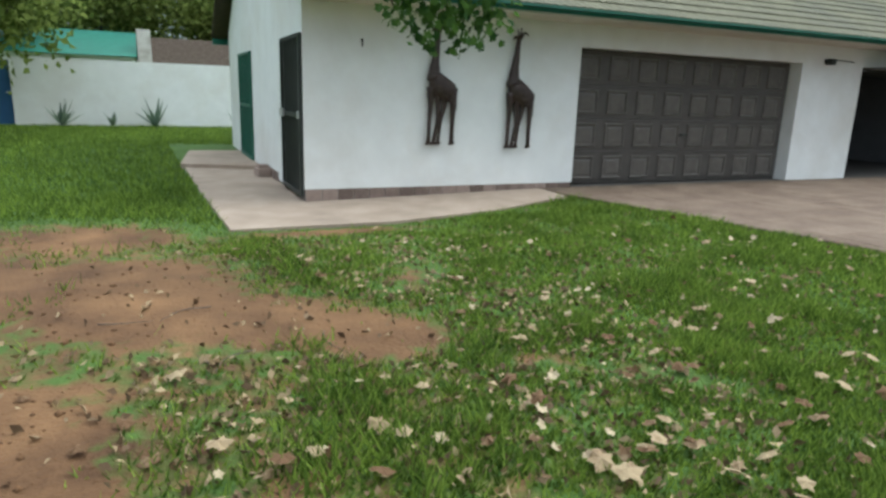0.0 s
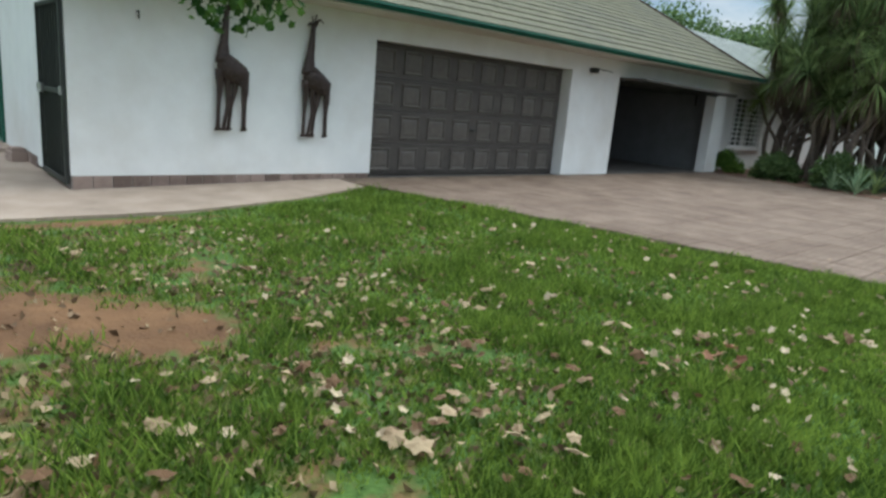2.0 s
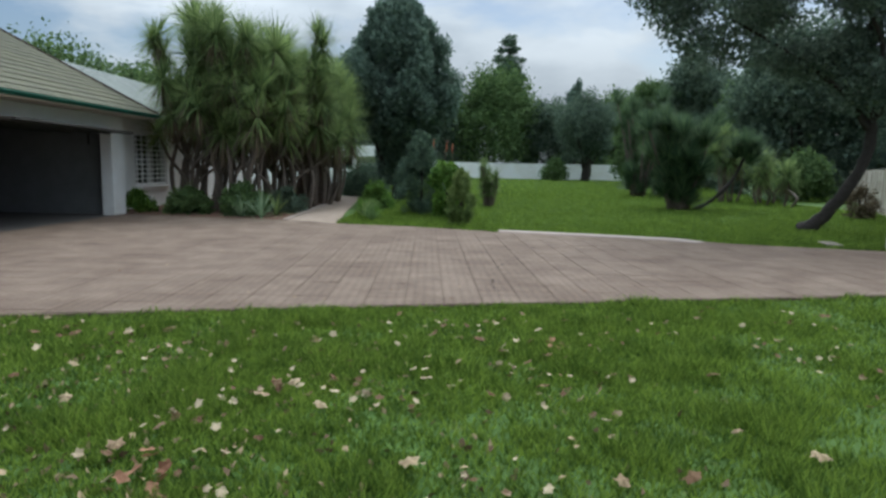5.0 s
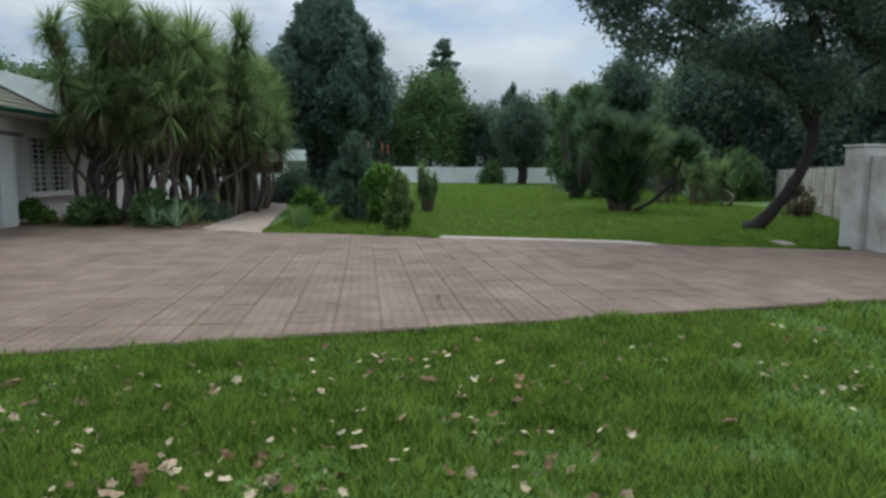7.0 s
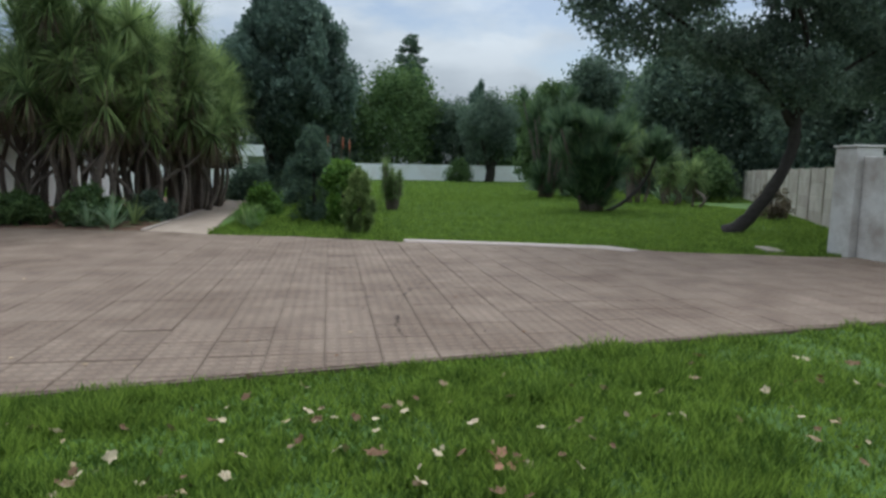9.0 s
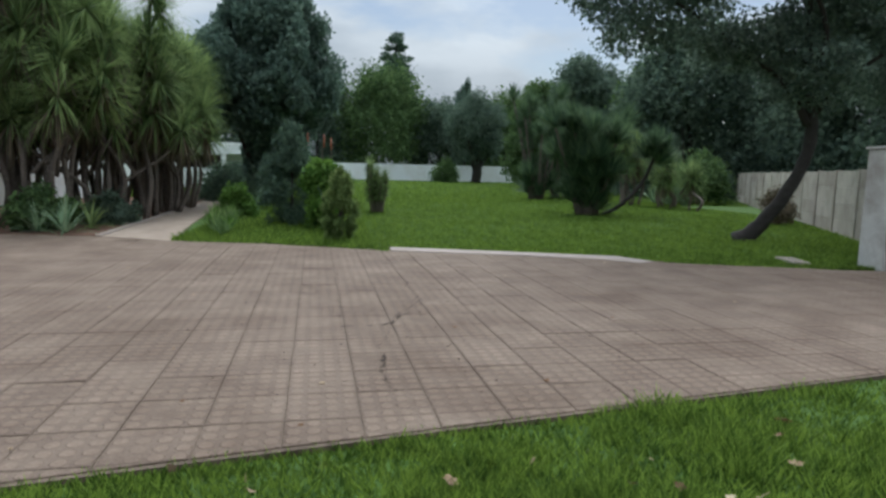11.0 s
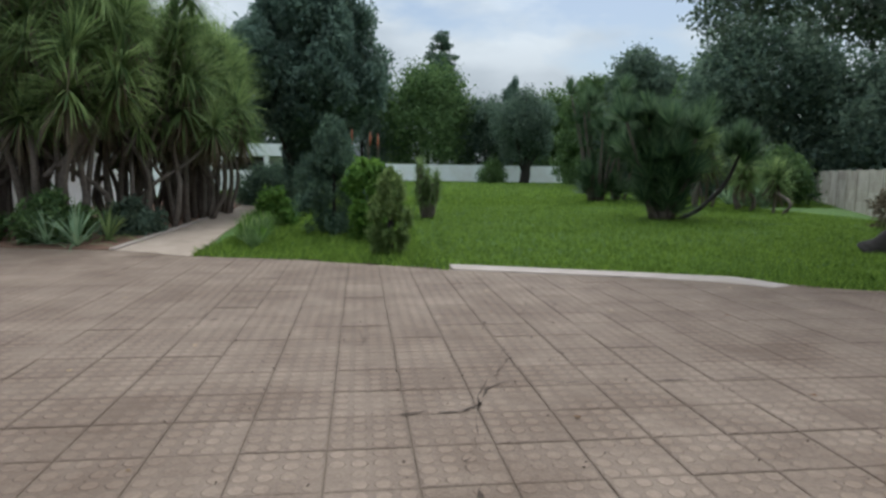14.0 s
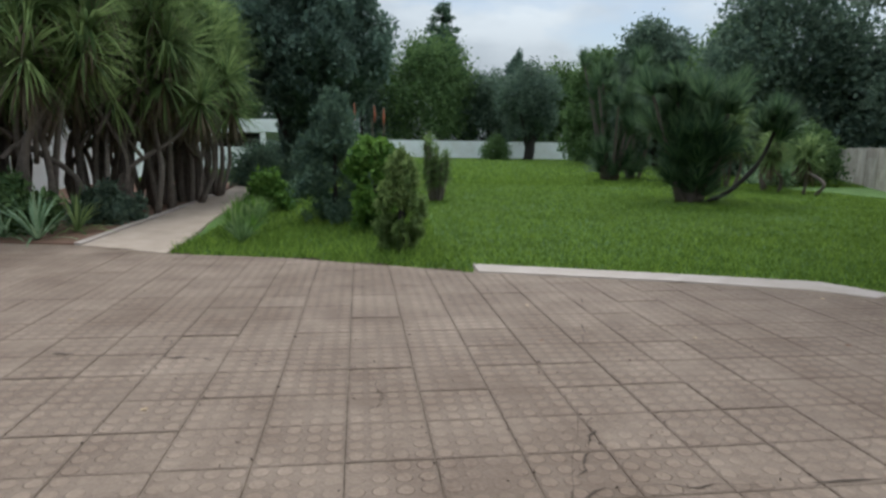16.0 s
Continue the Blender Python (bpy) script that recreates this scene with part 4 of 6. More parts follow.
def barred_gate(name, label, y0, y1, z1, mat, bars, handle=True, back=True):
    g = thing(name, label, "gate", m=Matrix.Translation((X0, (y0 + y1) / 2, 0)))
    w = (y1 - y0) / 2
    fr = bmesh.new()
    for a, b, c, d in ((-w, -w + 0.05, -0.03, z1), (w - 0.05, w, -0.03, z1), (-w + 0.05, w - 0.05, z1 - 0.05, z1), (-w + 0.05, w - 0.05, -0.03, 0.03), (-w + 0.05, w - 0.05, z1 * 0.5 - 0.03, z1 * 0.5 + 0.03)):
        box(fr, -0.05, -0.005, a, b, c, d, 0.004)
    part("frame", fr, mat, g)
    for k in range(bars):
        y = -w + 0.05 + (2 * w - 0.1) * (k + 0.5) / bars
        part("bar", boxes((-0.038, -0.018, y - 0.012, y + 0.012, 0.03, z1 - 0.05), bevel=0.003), mat, g)
    if back:
        part("backing", boxes((0.02, 0.05, -w + 0.01, w - 0.01, -0.03, z1 - 0.01)), mat, g)
    if handle:
        part("latch", boxes((-0.085, -0.052, w - 0.34, w - 0.05, z1 * 0.5 - 0.05, z1 * 0.5 + 0.06), bevel=0.006), CHROME, g, "grey metal lock box")
        part("hinge", boxes((-0.075, -0.052, -w + 0.0, -w + 0.05, 1.0, 1.1), bevel=0.004), CHROME, g)
    return g


barred_gate("security_gate", "black steel security gate across the garage side door", 0.03, 1.37, 2.08, BLACK_STEEL, 9)
barred_gate("slatted_door", "dark green slatted side door of the garage", 4.68, 6.42, 2.06, GREEN_DOOR, 14, handle=False)
block = tagged(part("brick_block", boxes((-0.11, 0.11, -0.16, 0.16, 0, 0.14), (-0.09, 0.09, -0.12, 0.10, 0.14, 0.2), bevel=0.012), BRICK), "loose weathered brick block beside the side wall", "brick")
block.matrix_basis = pose(X0 - 0.14, 2.75, -0.088, 0, 0, 6)


def giraffe(x, z, s, seed):
    """A flat-backed metal giraffe: body, long neck, head with horns, and four legs in one mesh."""
    rng = np.random.default_rng(seed)
    V, F = [], []

    def limb(points, radii, sides=8):
        v, f = tube_arrays(bend(points, 4), np.interp(np.linspace(0, 1, 4 * (len(points) - 1) + 1), np.linspace(0, 1, len(radii)), radii), sides, 0.12, rng)
        off = len(V)
        V.extend(v)
        F.extend(tuple(i + off for i in q) for q in f)

    limb([(-0.22, 0, 0.90), (-0.12, 0, 0.88), (0.04, 0, 0.80), (0.16, 0, 0.73), (0.25, 0, 0.68)], [0.07, 0.165, 0.165, 0.145, 0.05], 10)
    limb([(-0.15, 0, 0.90), (-0.135, 0, 1.16), (-0.105, 0, 1.40), (-0.09, 0, 1.60)], [0.125, 0.074, 0.052, 0.042])
    limb([(-0.10, 0, 1.57), (-0.06, 0, 1.63), (-0.01, 0, 1.66)], [0.03, 0.045, 0.02])
    limb([(-0.07, 0, 1.63), (0.02, 0, 1.70), (0.10, 0, 1.66)], [0.025, 0.016, 0.006], 6)
    limb([(-0.10, 0, 1.61), (-0.15, 0, 1.63), (-0.20, 0, 1.60)], [0.02, 0.024, 0.01], 6)
    limb([(-0.07, 0, 1.64), (-0.05, 0, 1.73), (-0.04, 0, 1.77)], [0.014, 0.012, 0.012], 6)
    limb([(-0.10, 0, 1.64), (-0.11, 0, 1.71), (-0.12, 0, 1.74)], [0.012, 0.010, 0.010], 6)
    for a, b, c, r in ((-0.19, -0.21, -0.22, 0.050), (-0.06, -0.06, -0.13, 0.046), (0.05, -0.01, -0.05, 0.046), (0.20, 0.20, 0.20, 0.055)):
        limb([(a, 0, 0.82), (a * 1.02, 0, 0.58), (b, 0, 0.34), (0.5 * (b + c), 0, 0.18), (c, 0, 0.02)], [0.085, r, r * 0.72, r * 0.66, r * 0.7], 8)
        limb([(c - 0.05, 0, 0.0), (c + 0.02, 0, 0.015), (c + 0.035, 0, 0.03)], [0.02, 0.03, 0.024], 6)
    for k in range(40):
        f, g = rng.random(), rng.random()
        x0, z0 = -0.17 + 0.38 * f, 0.96 - 0.26 * f - 0.22 * (g - 0.3)
        limb([(x0 - 0.02, -0.135, z0), (x0 + 0.015, -0.15, z0 + 0.012)], [0.018, 0.012], 5)
    limb([(0.24, 0, 0.80), (0.26, 0, 0.62), (0.25, 0, 0.48)], [0.02, 0.012, 0.02], 5)
    V = np.array(V)
    V[:, 1] = V[:, 1] * 0.5
    V[:, 0] = V[:, 0] * 0.9
    me = mesh_of("giraffe_sculpture", V * s, F, BRONZE, True)
    ob = tagged(new("giraffe_sculpture", me), "dark bronze giraffe sculpture mounted flat on the white wall", "wall sculpture", "giraffes on the garage wall")
    ob.matrix_basis = Matrix.Translation((x, -0.078 * s, z))


giraffe(-2.35, 0.685, 0.955, 3)
giraffe(-1.08, 0.635, 0.965, 4)
vent = tagged(part("wall_hook", tube("wall_hook", [(0, 0.0, 0), (0, -0.05, 0.0), (0.0, -0.06, -0.05), (0.0, -0.05, -0.09)], [0.012, 0.012, 0.01, 0.008], BLACK_STEEL, 6)), "small dark metal hook on the white wall", "hook")
vent.matrix_basis = Matrix.Translation((-3.5, 0, 2.04))

# ---- barred house window ----
win = thing("window_1", "white steel window with close horizontal burglar bars", "window", m=Matrix.Translation((13.62, HY, 0.64)), kind="structure")
W, H = 2.13, 1.56
fr = bmesh.new()
for a, b, c, d in ((0, 0.06, 0, H), (W - 0.06, W, 0, H), (0.06, W - 0.06, 0, 0.06), (0.06, W - 0.06, H - 0.06, H), (W / 2 - 0.03, W / 2 + 0.03, 0.06, H - 0.06)):
    box(fr, a, b, 0.05, 0.11, c, d, 0.004)
part("window_frame", fr, WHITE_STEEL, win)
part("window_sill", boxes((-0.06, W + 0.06, -0.07, 0.05, -0.06, -0.003), bevel=0.008), WHITE_STEEL, win)
glass = bpy.data.materials.new("window_glass")
glass.use_nodes = True
gb = glass.node_tree.nodes["Principled BSDF"]
gb.inputs["Transmission Weight"].default_value, gb.inputs["Roughness"].default_value, gb.inputs["IOR"].default_value = 1.0, 0.02, 1.45
gb.inputs["Base Color"].default_value = (0.8, 0.85, 0.84, 1)
for a, b in ((0.061, W / 2 - 0.031), (W / 2 + 0.031, W - 0.061)):
    pane = part("pane", boxes((a, b, 0.078, 0.083, 0.061, H - 0.061)), glass, win)
    pane.visible_shadow = False
for k in range(11):
    z = 0.07 + (H - 0.14) * k / 10
    part("bar", boxes((0.03, W - 0.03, -0.002, 0.018, z - 0.014, z + 0.014)), WHITE_STEEL, win)
for k in range(7):
    x = 0.06 + (W - 0.12) * k / 6
    part("bar", boxes((x - 0.017, x + 0.017, -0.022, -0.003, 0.03, H - 0.03)), WHITE_STEEL, win)

# ---- boundary pillar and panel wall ----
pil = thing("gate_pillar", "square plastered gate pillar with a flat cap", "pillar", m=Matrix.Translation((6.8, -17.04, -0.05)))
part("shaft", boxes((-0.24, 0.24, -0.24, 0.24, 0, 1.86), bevel=0.02), PLASTER_OLD, pil)
part("cap", boxes((-0.27, 0.27, -0.27, 0.27, 1.862, 1.90), bevel=0.015), PLASTER_OLD, pil)
tagged(part("drain_cover", boxes((-0.35, 0.35, -0.14, 0.14, 0, 0.05), bevel=0.012), KERB), "flat concrete drain block in the grass by the pillar", "drain cover").matrix_basis = pose(7.6, -16.1, -0.03, 0, 0, -15)

pw = thing("panel_wall", "weathered tan precast panel wall with posts along the lawn", "wall", kind="structure")
post_me = bm_mesh("post", boxes((-0.07, 0.07, -0.08, 0.08, -0.1, 1.58), bevel=0.01), PRECAST)
slab_me = bm_mesh("panel", boxes((0.075, 1.925, -0.055, 0.055, 0.0, 0.40), bevel=0.008), PRECAST)
ax, ay, bx, by = 7.6, -18.6, 80.0, -57.0
turn = math.atan2(by - ay, bx - ax)
for k in range(41):
    x, y = ax + 2.0 * k * math.cos(turn), ay + 2.0 * k * math.sin(turn)
    p = part("post", post_me, parent=pw)
    p.matrix_basis = pose(x, y, 0, 0, 0, math.degrees(turn))
    for r in range(4 if k < 22 else 0):
        s = part("panel", slab_me, parent=pw)
        s.matrix_basis = pose(x, y, -0.06 + 0.404 * r, 0, 0, math.degrees(turn))
    if k >= 22:
        s = part("panel", slab_me, parent=pw)
        s.matrix_basis = pose(x, y, -0.06, 0, 0, math.degrees(turn)) @ Matrix.Diagonal((1, 1, 4.03, 1))

# ---- yard behind the garage ----
bd = thing("door_1", "blue painted yard door in the white wall", "door", m=Matrix.Translation((-10.55, 16.05, 0)), kind="structure")
part("door_leaf", boxes((-0.42, 0.42, 0.0, 0.045, 0.0, 1.95), bevel=0.005), BLUE_DOOR, bd)
part("door_frame", boxes((-0.448, -0.422, -0.02, 0.06, -0.05, 1.995), (0.422, 0.448, -0.02, 0.06, -0.05, 1.995), (-0.422, 0.422, -0.02, 0.06, 1.955, 1.995)), BLUE_DOOR, bd)
part("door_handle", boxes((0.30, 0.38, -0.05, 0.0, 0.98, 1.02), bevel=0.006), CHROME, bd)
nb = thing("neighbour_building", "low building with a green roof behind the yard wall", "building", m=Matrix.Translation((-4.0, 24.0, -0.05)))
part("wall", boxes((-2.0, 6.0, -1.0, 3.0, 0, 3.4)), BRICK, nb, "dark brick wall")
part("column", boxes((-2.5, -1.95, -1.1, -0.5, 0, 3.7), bevel=0.02), PLASTER_OLD, nb)
bm = bmesh.new()
q = [bm.verts.new(p) for p in ((-8.5, -1.4, 2.55), (-2.55, -1.4, 2.55), (-2.55, 1.5, 3.7), (-8.5, 1.5, 3.7), (-8.5, 4.2, 2.55), (-2.55, 4.2, 2.55))]
bm.faces.new((q[0], q[1], q[2], q[3]))
bm.faces.new((q[3], q[2], q[5], q[4]))
bm.faces.new((q[0], q[3], q[4]))
bm.faces.new((q[1], q[5], q[2]))
bm.faces.new((q[0], q[4], q[5], q[1]))
part("roof", bm, FASCIA, nb, "green sheet roof")
part("lower_wall", boxes((-8.2, -2.6, -1.0, 3.8, 0, 2.54)), PLASTER, nb)

# ---- white veranda house at the end of the path ----
vh = thing("veranda_house", "white plastered veranda with columns at the end of the path", "house", m=Matrix.Translation((37.0, -3.0, -0.05)))
part("back_wall", boxes((3.0, 3.25, -1.6, 8.0, 0, 1.99)), PLASTER, vh)
part("parapet", boxes((0.0, 3.3, -1.4, 8.0, 2.0, 2.66), bevel=0.02), PLASTER, vh)
for y in (-1.2, 0.6, 4.2, 7.7):
    part("column", boxes((0.05, 0.35, y - 0.14, y + 0.14, 0, 1.998), bevel=0.015), PLASTER, vh)
part("low_wall", boxes((0.08, 0.30, 0.76, 8.0, 0, 1.2), (0.08, 0.30, 2.9, 8.0, 1.2, 1.998), bevel=0.01), PLASTER, vh)
part("window", boxes((2.95, 2.998, 1.0, 4.0, 0.9, 1.95)), ROOM, vh, "dark window")


# ---- yuccas ----


def strap(V, F, base, direction, length, width, droop, rng, segments=4):
    """One strap leaf: a narrow folded strip that arches over."""
    d = Vector(direction).normalized()
    side = d.cross(Vector((0, 0, 1)))
    if side.length < 1e-3:
        side = Vector((1, 0, 0))
    side.normalize()
    p = Vector(base)
    off = len(V)
    for k in range(segments + 1):
        t = k / segments
        w = width * (0.55 + 0.9 * t if t < 0.4 else (1 - t) * 1.5) * 0.5 + 0.0015
        V.append(p + side * w)
        V.append(p - side * w)
        d = (d + Vector((0, 0, -droop / segments * (0.4 + t)))).normalized()
        p = p + d * (length / segments)
    for k in range(segments):
        a = off + 2 * k
        F.append((a, a + 1, a + 3, a + 2))


def rosette(name, count, length, width, mat, seed, low=-35, high=85, droop=0.8, centre=(0, 0, 0)):
    rng = np.random.default_rng(seed)
    V, F = [], []
    for k in range(count):
        el = math.radians(low + (high - low) * rng.random() ** 0.9)
        az = 2 * math.pi * rng.random()
        n = Vector((math.cos(el) * math.cos(az), math.cos(el) * math.sin(az), math.sin(el)))
        strap(V, F, Vector(centre) + n * 0.03, n, length * (0.75 + 0.4 * rng.random()), width * (0.8 + 0.4 * rng.random()), droop * (0.5 + rng.random()), rng)
    return mesh_of(name, [tuple(v) for v in V], F, mat)


HEADS = [rosette("crown", 150, 0.78, 0.034, LEAF_YUCCA, 200 + k, -55, 85, 0.85) for k in range(4)]
SKIRTS = [rosette("dry_leaves", 44, 0.85, 0.042, LEAF_DEAD, 210 + k, -88, -40, 0.6) for k in range(3)]


UPRIGHT = [rosette("crown", 130, 0.80, 0.05, LEAF_BLADE, 220 + k, 12, 88, 0.2) for k in range(3)]


def yucca_clump(x, y, height, width, seed, heads, label):
    """A dense clump that widens upwards from a narrow base, its blades pointing up and out."""
    rng = np.random.default_rng(seed)
    t = thing("yucca", label, "yucca", "yuccas on the lawn", Matrix.Translation((x, y, -0.03)))
    for k in range(heads):
        f = (k + rng.random()) / heads
        a = 2 * math.pi * rng.random()
        q = width * (0.16 + 0.30 * f ** 0.7) * math.sqrt(rng.random())
        ex, ey, top = q * math.cos(a), q * math.sin(a), 0.15 + f * (height - 0.85)
        if k % 3 == 0:
            pts = bend([(ex * 0.25, ey * 0.25, -0.05), (ex * 0.6, ey * 0.6, top * 0.5), (ex, ey, top)], 4)
            part("stem", tube("stem", pts, np.linspace(0.09, 0.04, len(pts)), BARK_GREY, 8, 0.3, rng), parent=t)
        h = part("crown", UPRIGHT[k % 3], parent=t)
        h.matrix_basis = pose(ex, ey, top, 14 * rng.normal(), 14 * rng.normal(), 360 * rng.random()) @ Matrix.Scale(0.85 + 0.3 * rng.random(), 4)
    return t


def yucca(x, y, height, seed, heads, spread=0.75, low=1.9, label="tall yucca with grey fibrous stems and spiky green crowns", group="yuccas in the house bed"):
    rng = np.random.default_rng(seed)
    t = thing("yucca", label, "yucca", group, Matrix.Translation((x, y, 0.02)))
    lean_x, lean_y = rng.normal() * 0.25, rng.normal() * 0.25
    for k in range(heads):
        top = low + (height - low) * ((k + 0.6 + 0.4 * rng.random()) / heads) - 0.45
        a = 2 * math.pi * rng.random()
        q = spread * (0.25 + 0.75 * rng.random())
        ex, ey = lean_x + q * math.cos(a), lean_y + q * math.sin(a)
        b = 0.24 * rng.normal(), 0.20 * rng.normal()
        if k % 3 == 0 or k == heads - 1:
            pts = bend([(b[0], b[1], -0.05), (b[0] * 1.5 + ex * 0.15, b[1] * 1.5 + ey * 0.15, top * 0.35), (ex * 0.6, ey * 0.6, top * 0.7), (ex, ey, top)], 4)
            part("stem", tube("stem", pts, np.linspace(0.05 + 0.025 * rng.random(), 0.03, len(pts)), BARK_GREY, 8, 0.35, rng), parent=t)
        else:
            pts = bend([(b[0], b[1], top * 0.45), (ex * 0.5, ey * 0.5, top * 0.75), (ex, ey, top)], 4)
            part("stem", tube("stem", pts, np.linspace(0.04, 0.025, len(pts)), BARK_GREY, 8, 0.35, rng), parent=t)
        h = part("crown", HEADS[int(rng.integers(4))], parent=t)
        h.matrix_basis = pose(ex, ey, top, 12 * rng.normal(), 12 * rng.normal(), 360 * rng.random()) @ Matrix.Scale(0.9 + 0.35 * rng.random(), 4)
        if rng.random() < 0.6:
            s = part("dry_leaves", SKIRTS[int(rng.integers(3))], parent=t, label="drooping dry brown leaves")
            s.matrix_basis = pose(ex, ey, top - 0.08, 0, 0, 360 * rng.random())
    return t


yr = np.random.default_rng(77)
YUCCAS = [(14.1, -0.6, 6.3), (13.6, -1.4, 5.9), (13.0, -2.2, 5.9), (12.7, -3.2, 5.4), (14.6, -1.6, 5.8), (14.3, -3.3, 6.0), (14.7, -4.0, 5.0), (15.6, -2.7, 6.0), (16.7, -3.5, 5.6), (15.9, -4.05, 5.0), (17.4, -2.4, 5.8), (17.9, -3.95, 5.3), (18.9, -3.3, 5.6), (20.0, -3.9, 5.2), (20.6, -3.2, 5.7), (17.0, -4.1, 4.7), (19.3, -4.05, 4.8)]
for k, (x, y, h) in enumerate(YUCCAS):
    yucca(x, y, h - 0.4, 300 + k, 19 if h > 5.1 else 12, 1.1, 2.45 if x < 17.5 else 2.9)

# yucca clumps on the lawn
big = yucca_clump(18.6, -17.0, 3.8, 2.75, 340, 50, "dense dark green yucca clump with a leaning side stem")
pts = bend([(0.1, -0.5, -0.05), (0.05, -1.2, 0.35), (0.0, -1.9, 1.1), (0.0, -2.3, 2.0)], 4)
part("side_stem", tube("side_stem", pts, np.linspace(0.08, 0.05, len(pts)), BARK, 8, 0.3, np.random.default_rng(4)), parent=big)
for k, (dx, dy, dz) in enumerate(((0.0, -2.3, 1.95), (0.2, -2.5, 2.2), (-0.2, -2.2, 2.3), (0.0, -2.0, 1.9), (0.1, -2.7, 2.0), (0.0, -2.4, 1.7))):
    part("crown", UPRIGHT[k % 3], parent=big).matrix_basis = pose(dx, dy, dz, 10 * (k - 2), 8 * (k % 3 - 1), 70 * k) @ Matrix.Scale(0.95, 4)
yucca_clump(29.6, -18.8, 5.7, 3.6, 341, 34, "tall broad yucca farther out on the lawn")
yucca_clump(31.2, -20.4, 5.0, 3.2, 342, 24, "tall broad yucca farther out on the lawn")
yucca(25.0, -21.2, 3.5, 360, 6, 0.55, 2.0, "small yucca with a bright head near the side wall", "yuccas on the lawn")
for k, (x, y, h) in enumerate(((23.2, -22.3, 2.3), (24.4, -23.3, 2.0), (22.0, -22.6, 1.9))):
    yucca(x, y, h, 365 + k, 3, 0.15, 1.3, "short yucca with a pale trunk near the side wall", "yuccas on the lawn")
yucca(25.5, -21.9, 3.1, 361, 5, 0.5, 1.8, "small yucca with a bright head near the side wall", "yuccas on the lawn")

# ---- shrubs ----


def shrub(name, label, x, y, height, width, seed, mat, count, leaf, shape="round", up=0.3):
    rng = np.random.default_rng(seed)
    lobes = []
    for k in range(int(14 + 16 * width) * (3 if shape == "column" else 1)):
        f = rng.random()
        if shape == "column":
            rad = width / 2 * float(np.interp(f, [0, 0.2, 0.5, 0.8, 1.0], [0.72, 0.95, 0.9, 0.55, 0.1])) * (0.75 + 0.4 * rng.random())
        else:
            rad = width / 2 * math.sin(math.pi * min(1.0, 0.25 + 0.72 * f)) ** 0.8
        a, q = 2 * math.pi * rng.random(), 0.4 + 0.6 * rng.random()
        s = width * (0.13 + 0.10 * rng.random()) * (0.62 if shape == "column" else 1.0)
        lobes.append((np.array((rad * q * math.cos(a), rad * q * math.sin(a), 0.08 + f * (height - 0.15))), (s, s, s * 1.35)))
    if shape == "column":
        lobes.append((np.array((0, 0, height - 0.12)), (0.05, 0.05, 0.2)))
    return tree(name, label, (x, y, -0.03), [(0, 0, -0.05), (0.02, 0, height * 0.4), (0, 0.01, height * 0.75)], [0.05, 0.04, 0.015], lobes, count, leaf, mat, BARK, seed + 7, up=up)


shrub("conifer_shrub", "dark blue-green conifer shrub with a pointed tip", 13.4, -7.72, 2.3, 1.45, 401, LEAF_BLUE, 15000, (0.10, 0.026), "column", 1.1)
shrub("conifer_shrub", "small green conifer shrub at the driveway's edge", 10.3, -8.80, 1.4, 0.72, 402, LEAF_LIME, 9000, (0.085, 0.024), "column", 1.1)
shrub("leafy_shrub", "bright green broad-leaved shrub between conifers", 12.4, -8.45, 1.75, 0.8, 403, LEAF_BRIGHT, 2600, (0.2, 0.07), "round", 0.8)
shrub("leafy_shrub", "bright green low shrub beside the path", 15.6, -6.2, 0.75, 1.1, 404, LEAF_BRIGHT, 2600, (0.13, 0.05), "round", 0.5)
shrub("round_shrub", "clipped dark green shrub by the garden path", 23.3, -4.75, 1.15, 2.1, 405, LEAF_BLUE, 9000, (0.1, 0.05))
shrub("round_shrub", "dark green shrub by the garden path", 26.5, -4.6, 1.1, 2.0, 406, LEAF_DARK, 7000, (0.12, 0.06))
shrub("round_shrub", "low green shrub near the far wall", 66, -29.5, 1.9, 3.6, 407, LEAF_OAK, 4000, (0.25, 0.12))
shrub("round_shrub", "small flat-topped shrub before the far wall", 70, -21.0, 2.2, 3.0, 408, LEAF_OAK, 4000, (0.25, 0.12))
shrub("leafy_shrub", "green leafy shrub under the yuccas", 11.8, -3.1, 0.75, 1.1, 409, LEAF_OAK, 3400, (0.14, 0.06))
shrub("leafy_shrub", "green leafy shrub under the yuccas", 11.9, -1.6, 0.6, 1.1, 410, LEAF_OAK, 3000, (0.13, 0.05))
shrub("leafy_shrub", "yellow-green plant beside the garage pier", 12.25, -0.15, 0.55, 0.8, 411, LEAF_BRIGHT, 1500, (0.14, 0.05))
shrub("leafy_shrub", "green leafy shrub among the yucca stems", 13.2, -3.9, 0.6, 1.0, 412, LEAF_DARK, 2400, (0.13, 0.05))
shrub("leafy_shrub", "pale leafy shrub under the side wall", 27.6, -26.4, 2.2, 2.8, 413, LEAF_OAK, 5000, (0.2, 0.1))
shrub("leafy_shrub", "pale green shrub under the side wall", 26.0, -24.3, 1.2, 1.3, 414, LEAF_PALE, 1500, (0.25, 0.05))
shrub("dry_shrub", "dry brown shrub before the side wall", 15.4, -21.6, 1.0, 1.1, 415, LEAF_DEAD, 1800, (0.12, 0.04))


def strap_plant(name, label, x, y, count, length, width, mat, seed, low=15, high=85, droop=1.0, category="plant", group=""):
    ob = new(name, rosette(name, count, length, width, mat, seed, low, high, droop))
    ob.matrix_basis = pose(x, y, 0.0, 0, 0, seed * 37 % 360)
    return tagged(ob, label, category, group)


cr0 = np.random.default_rng(505)
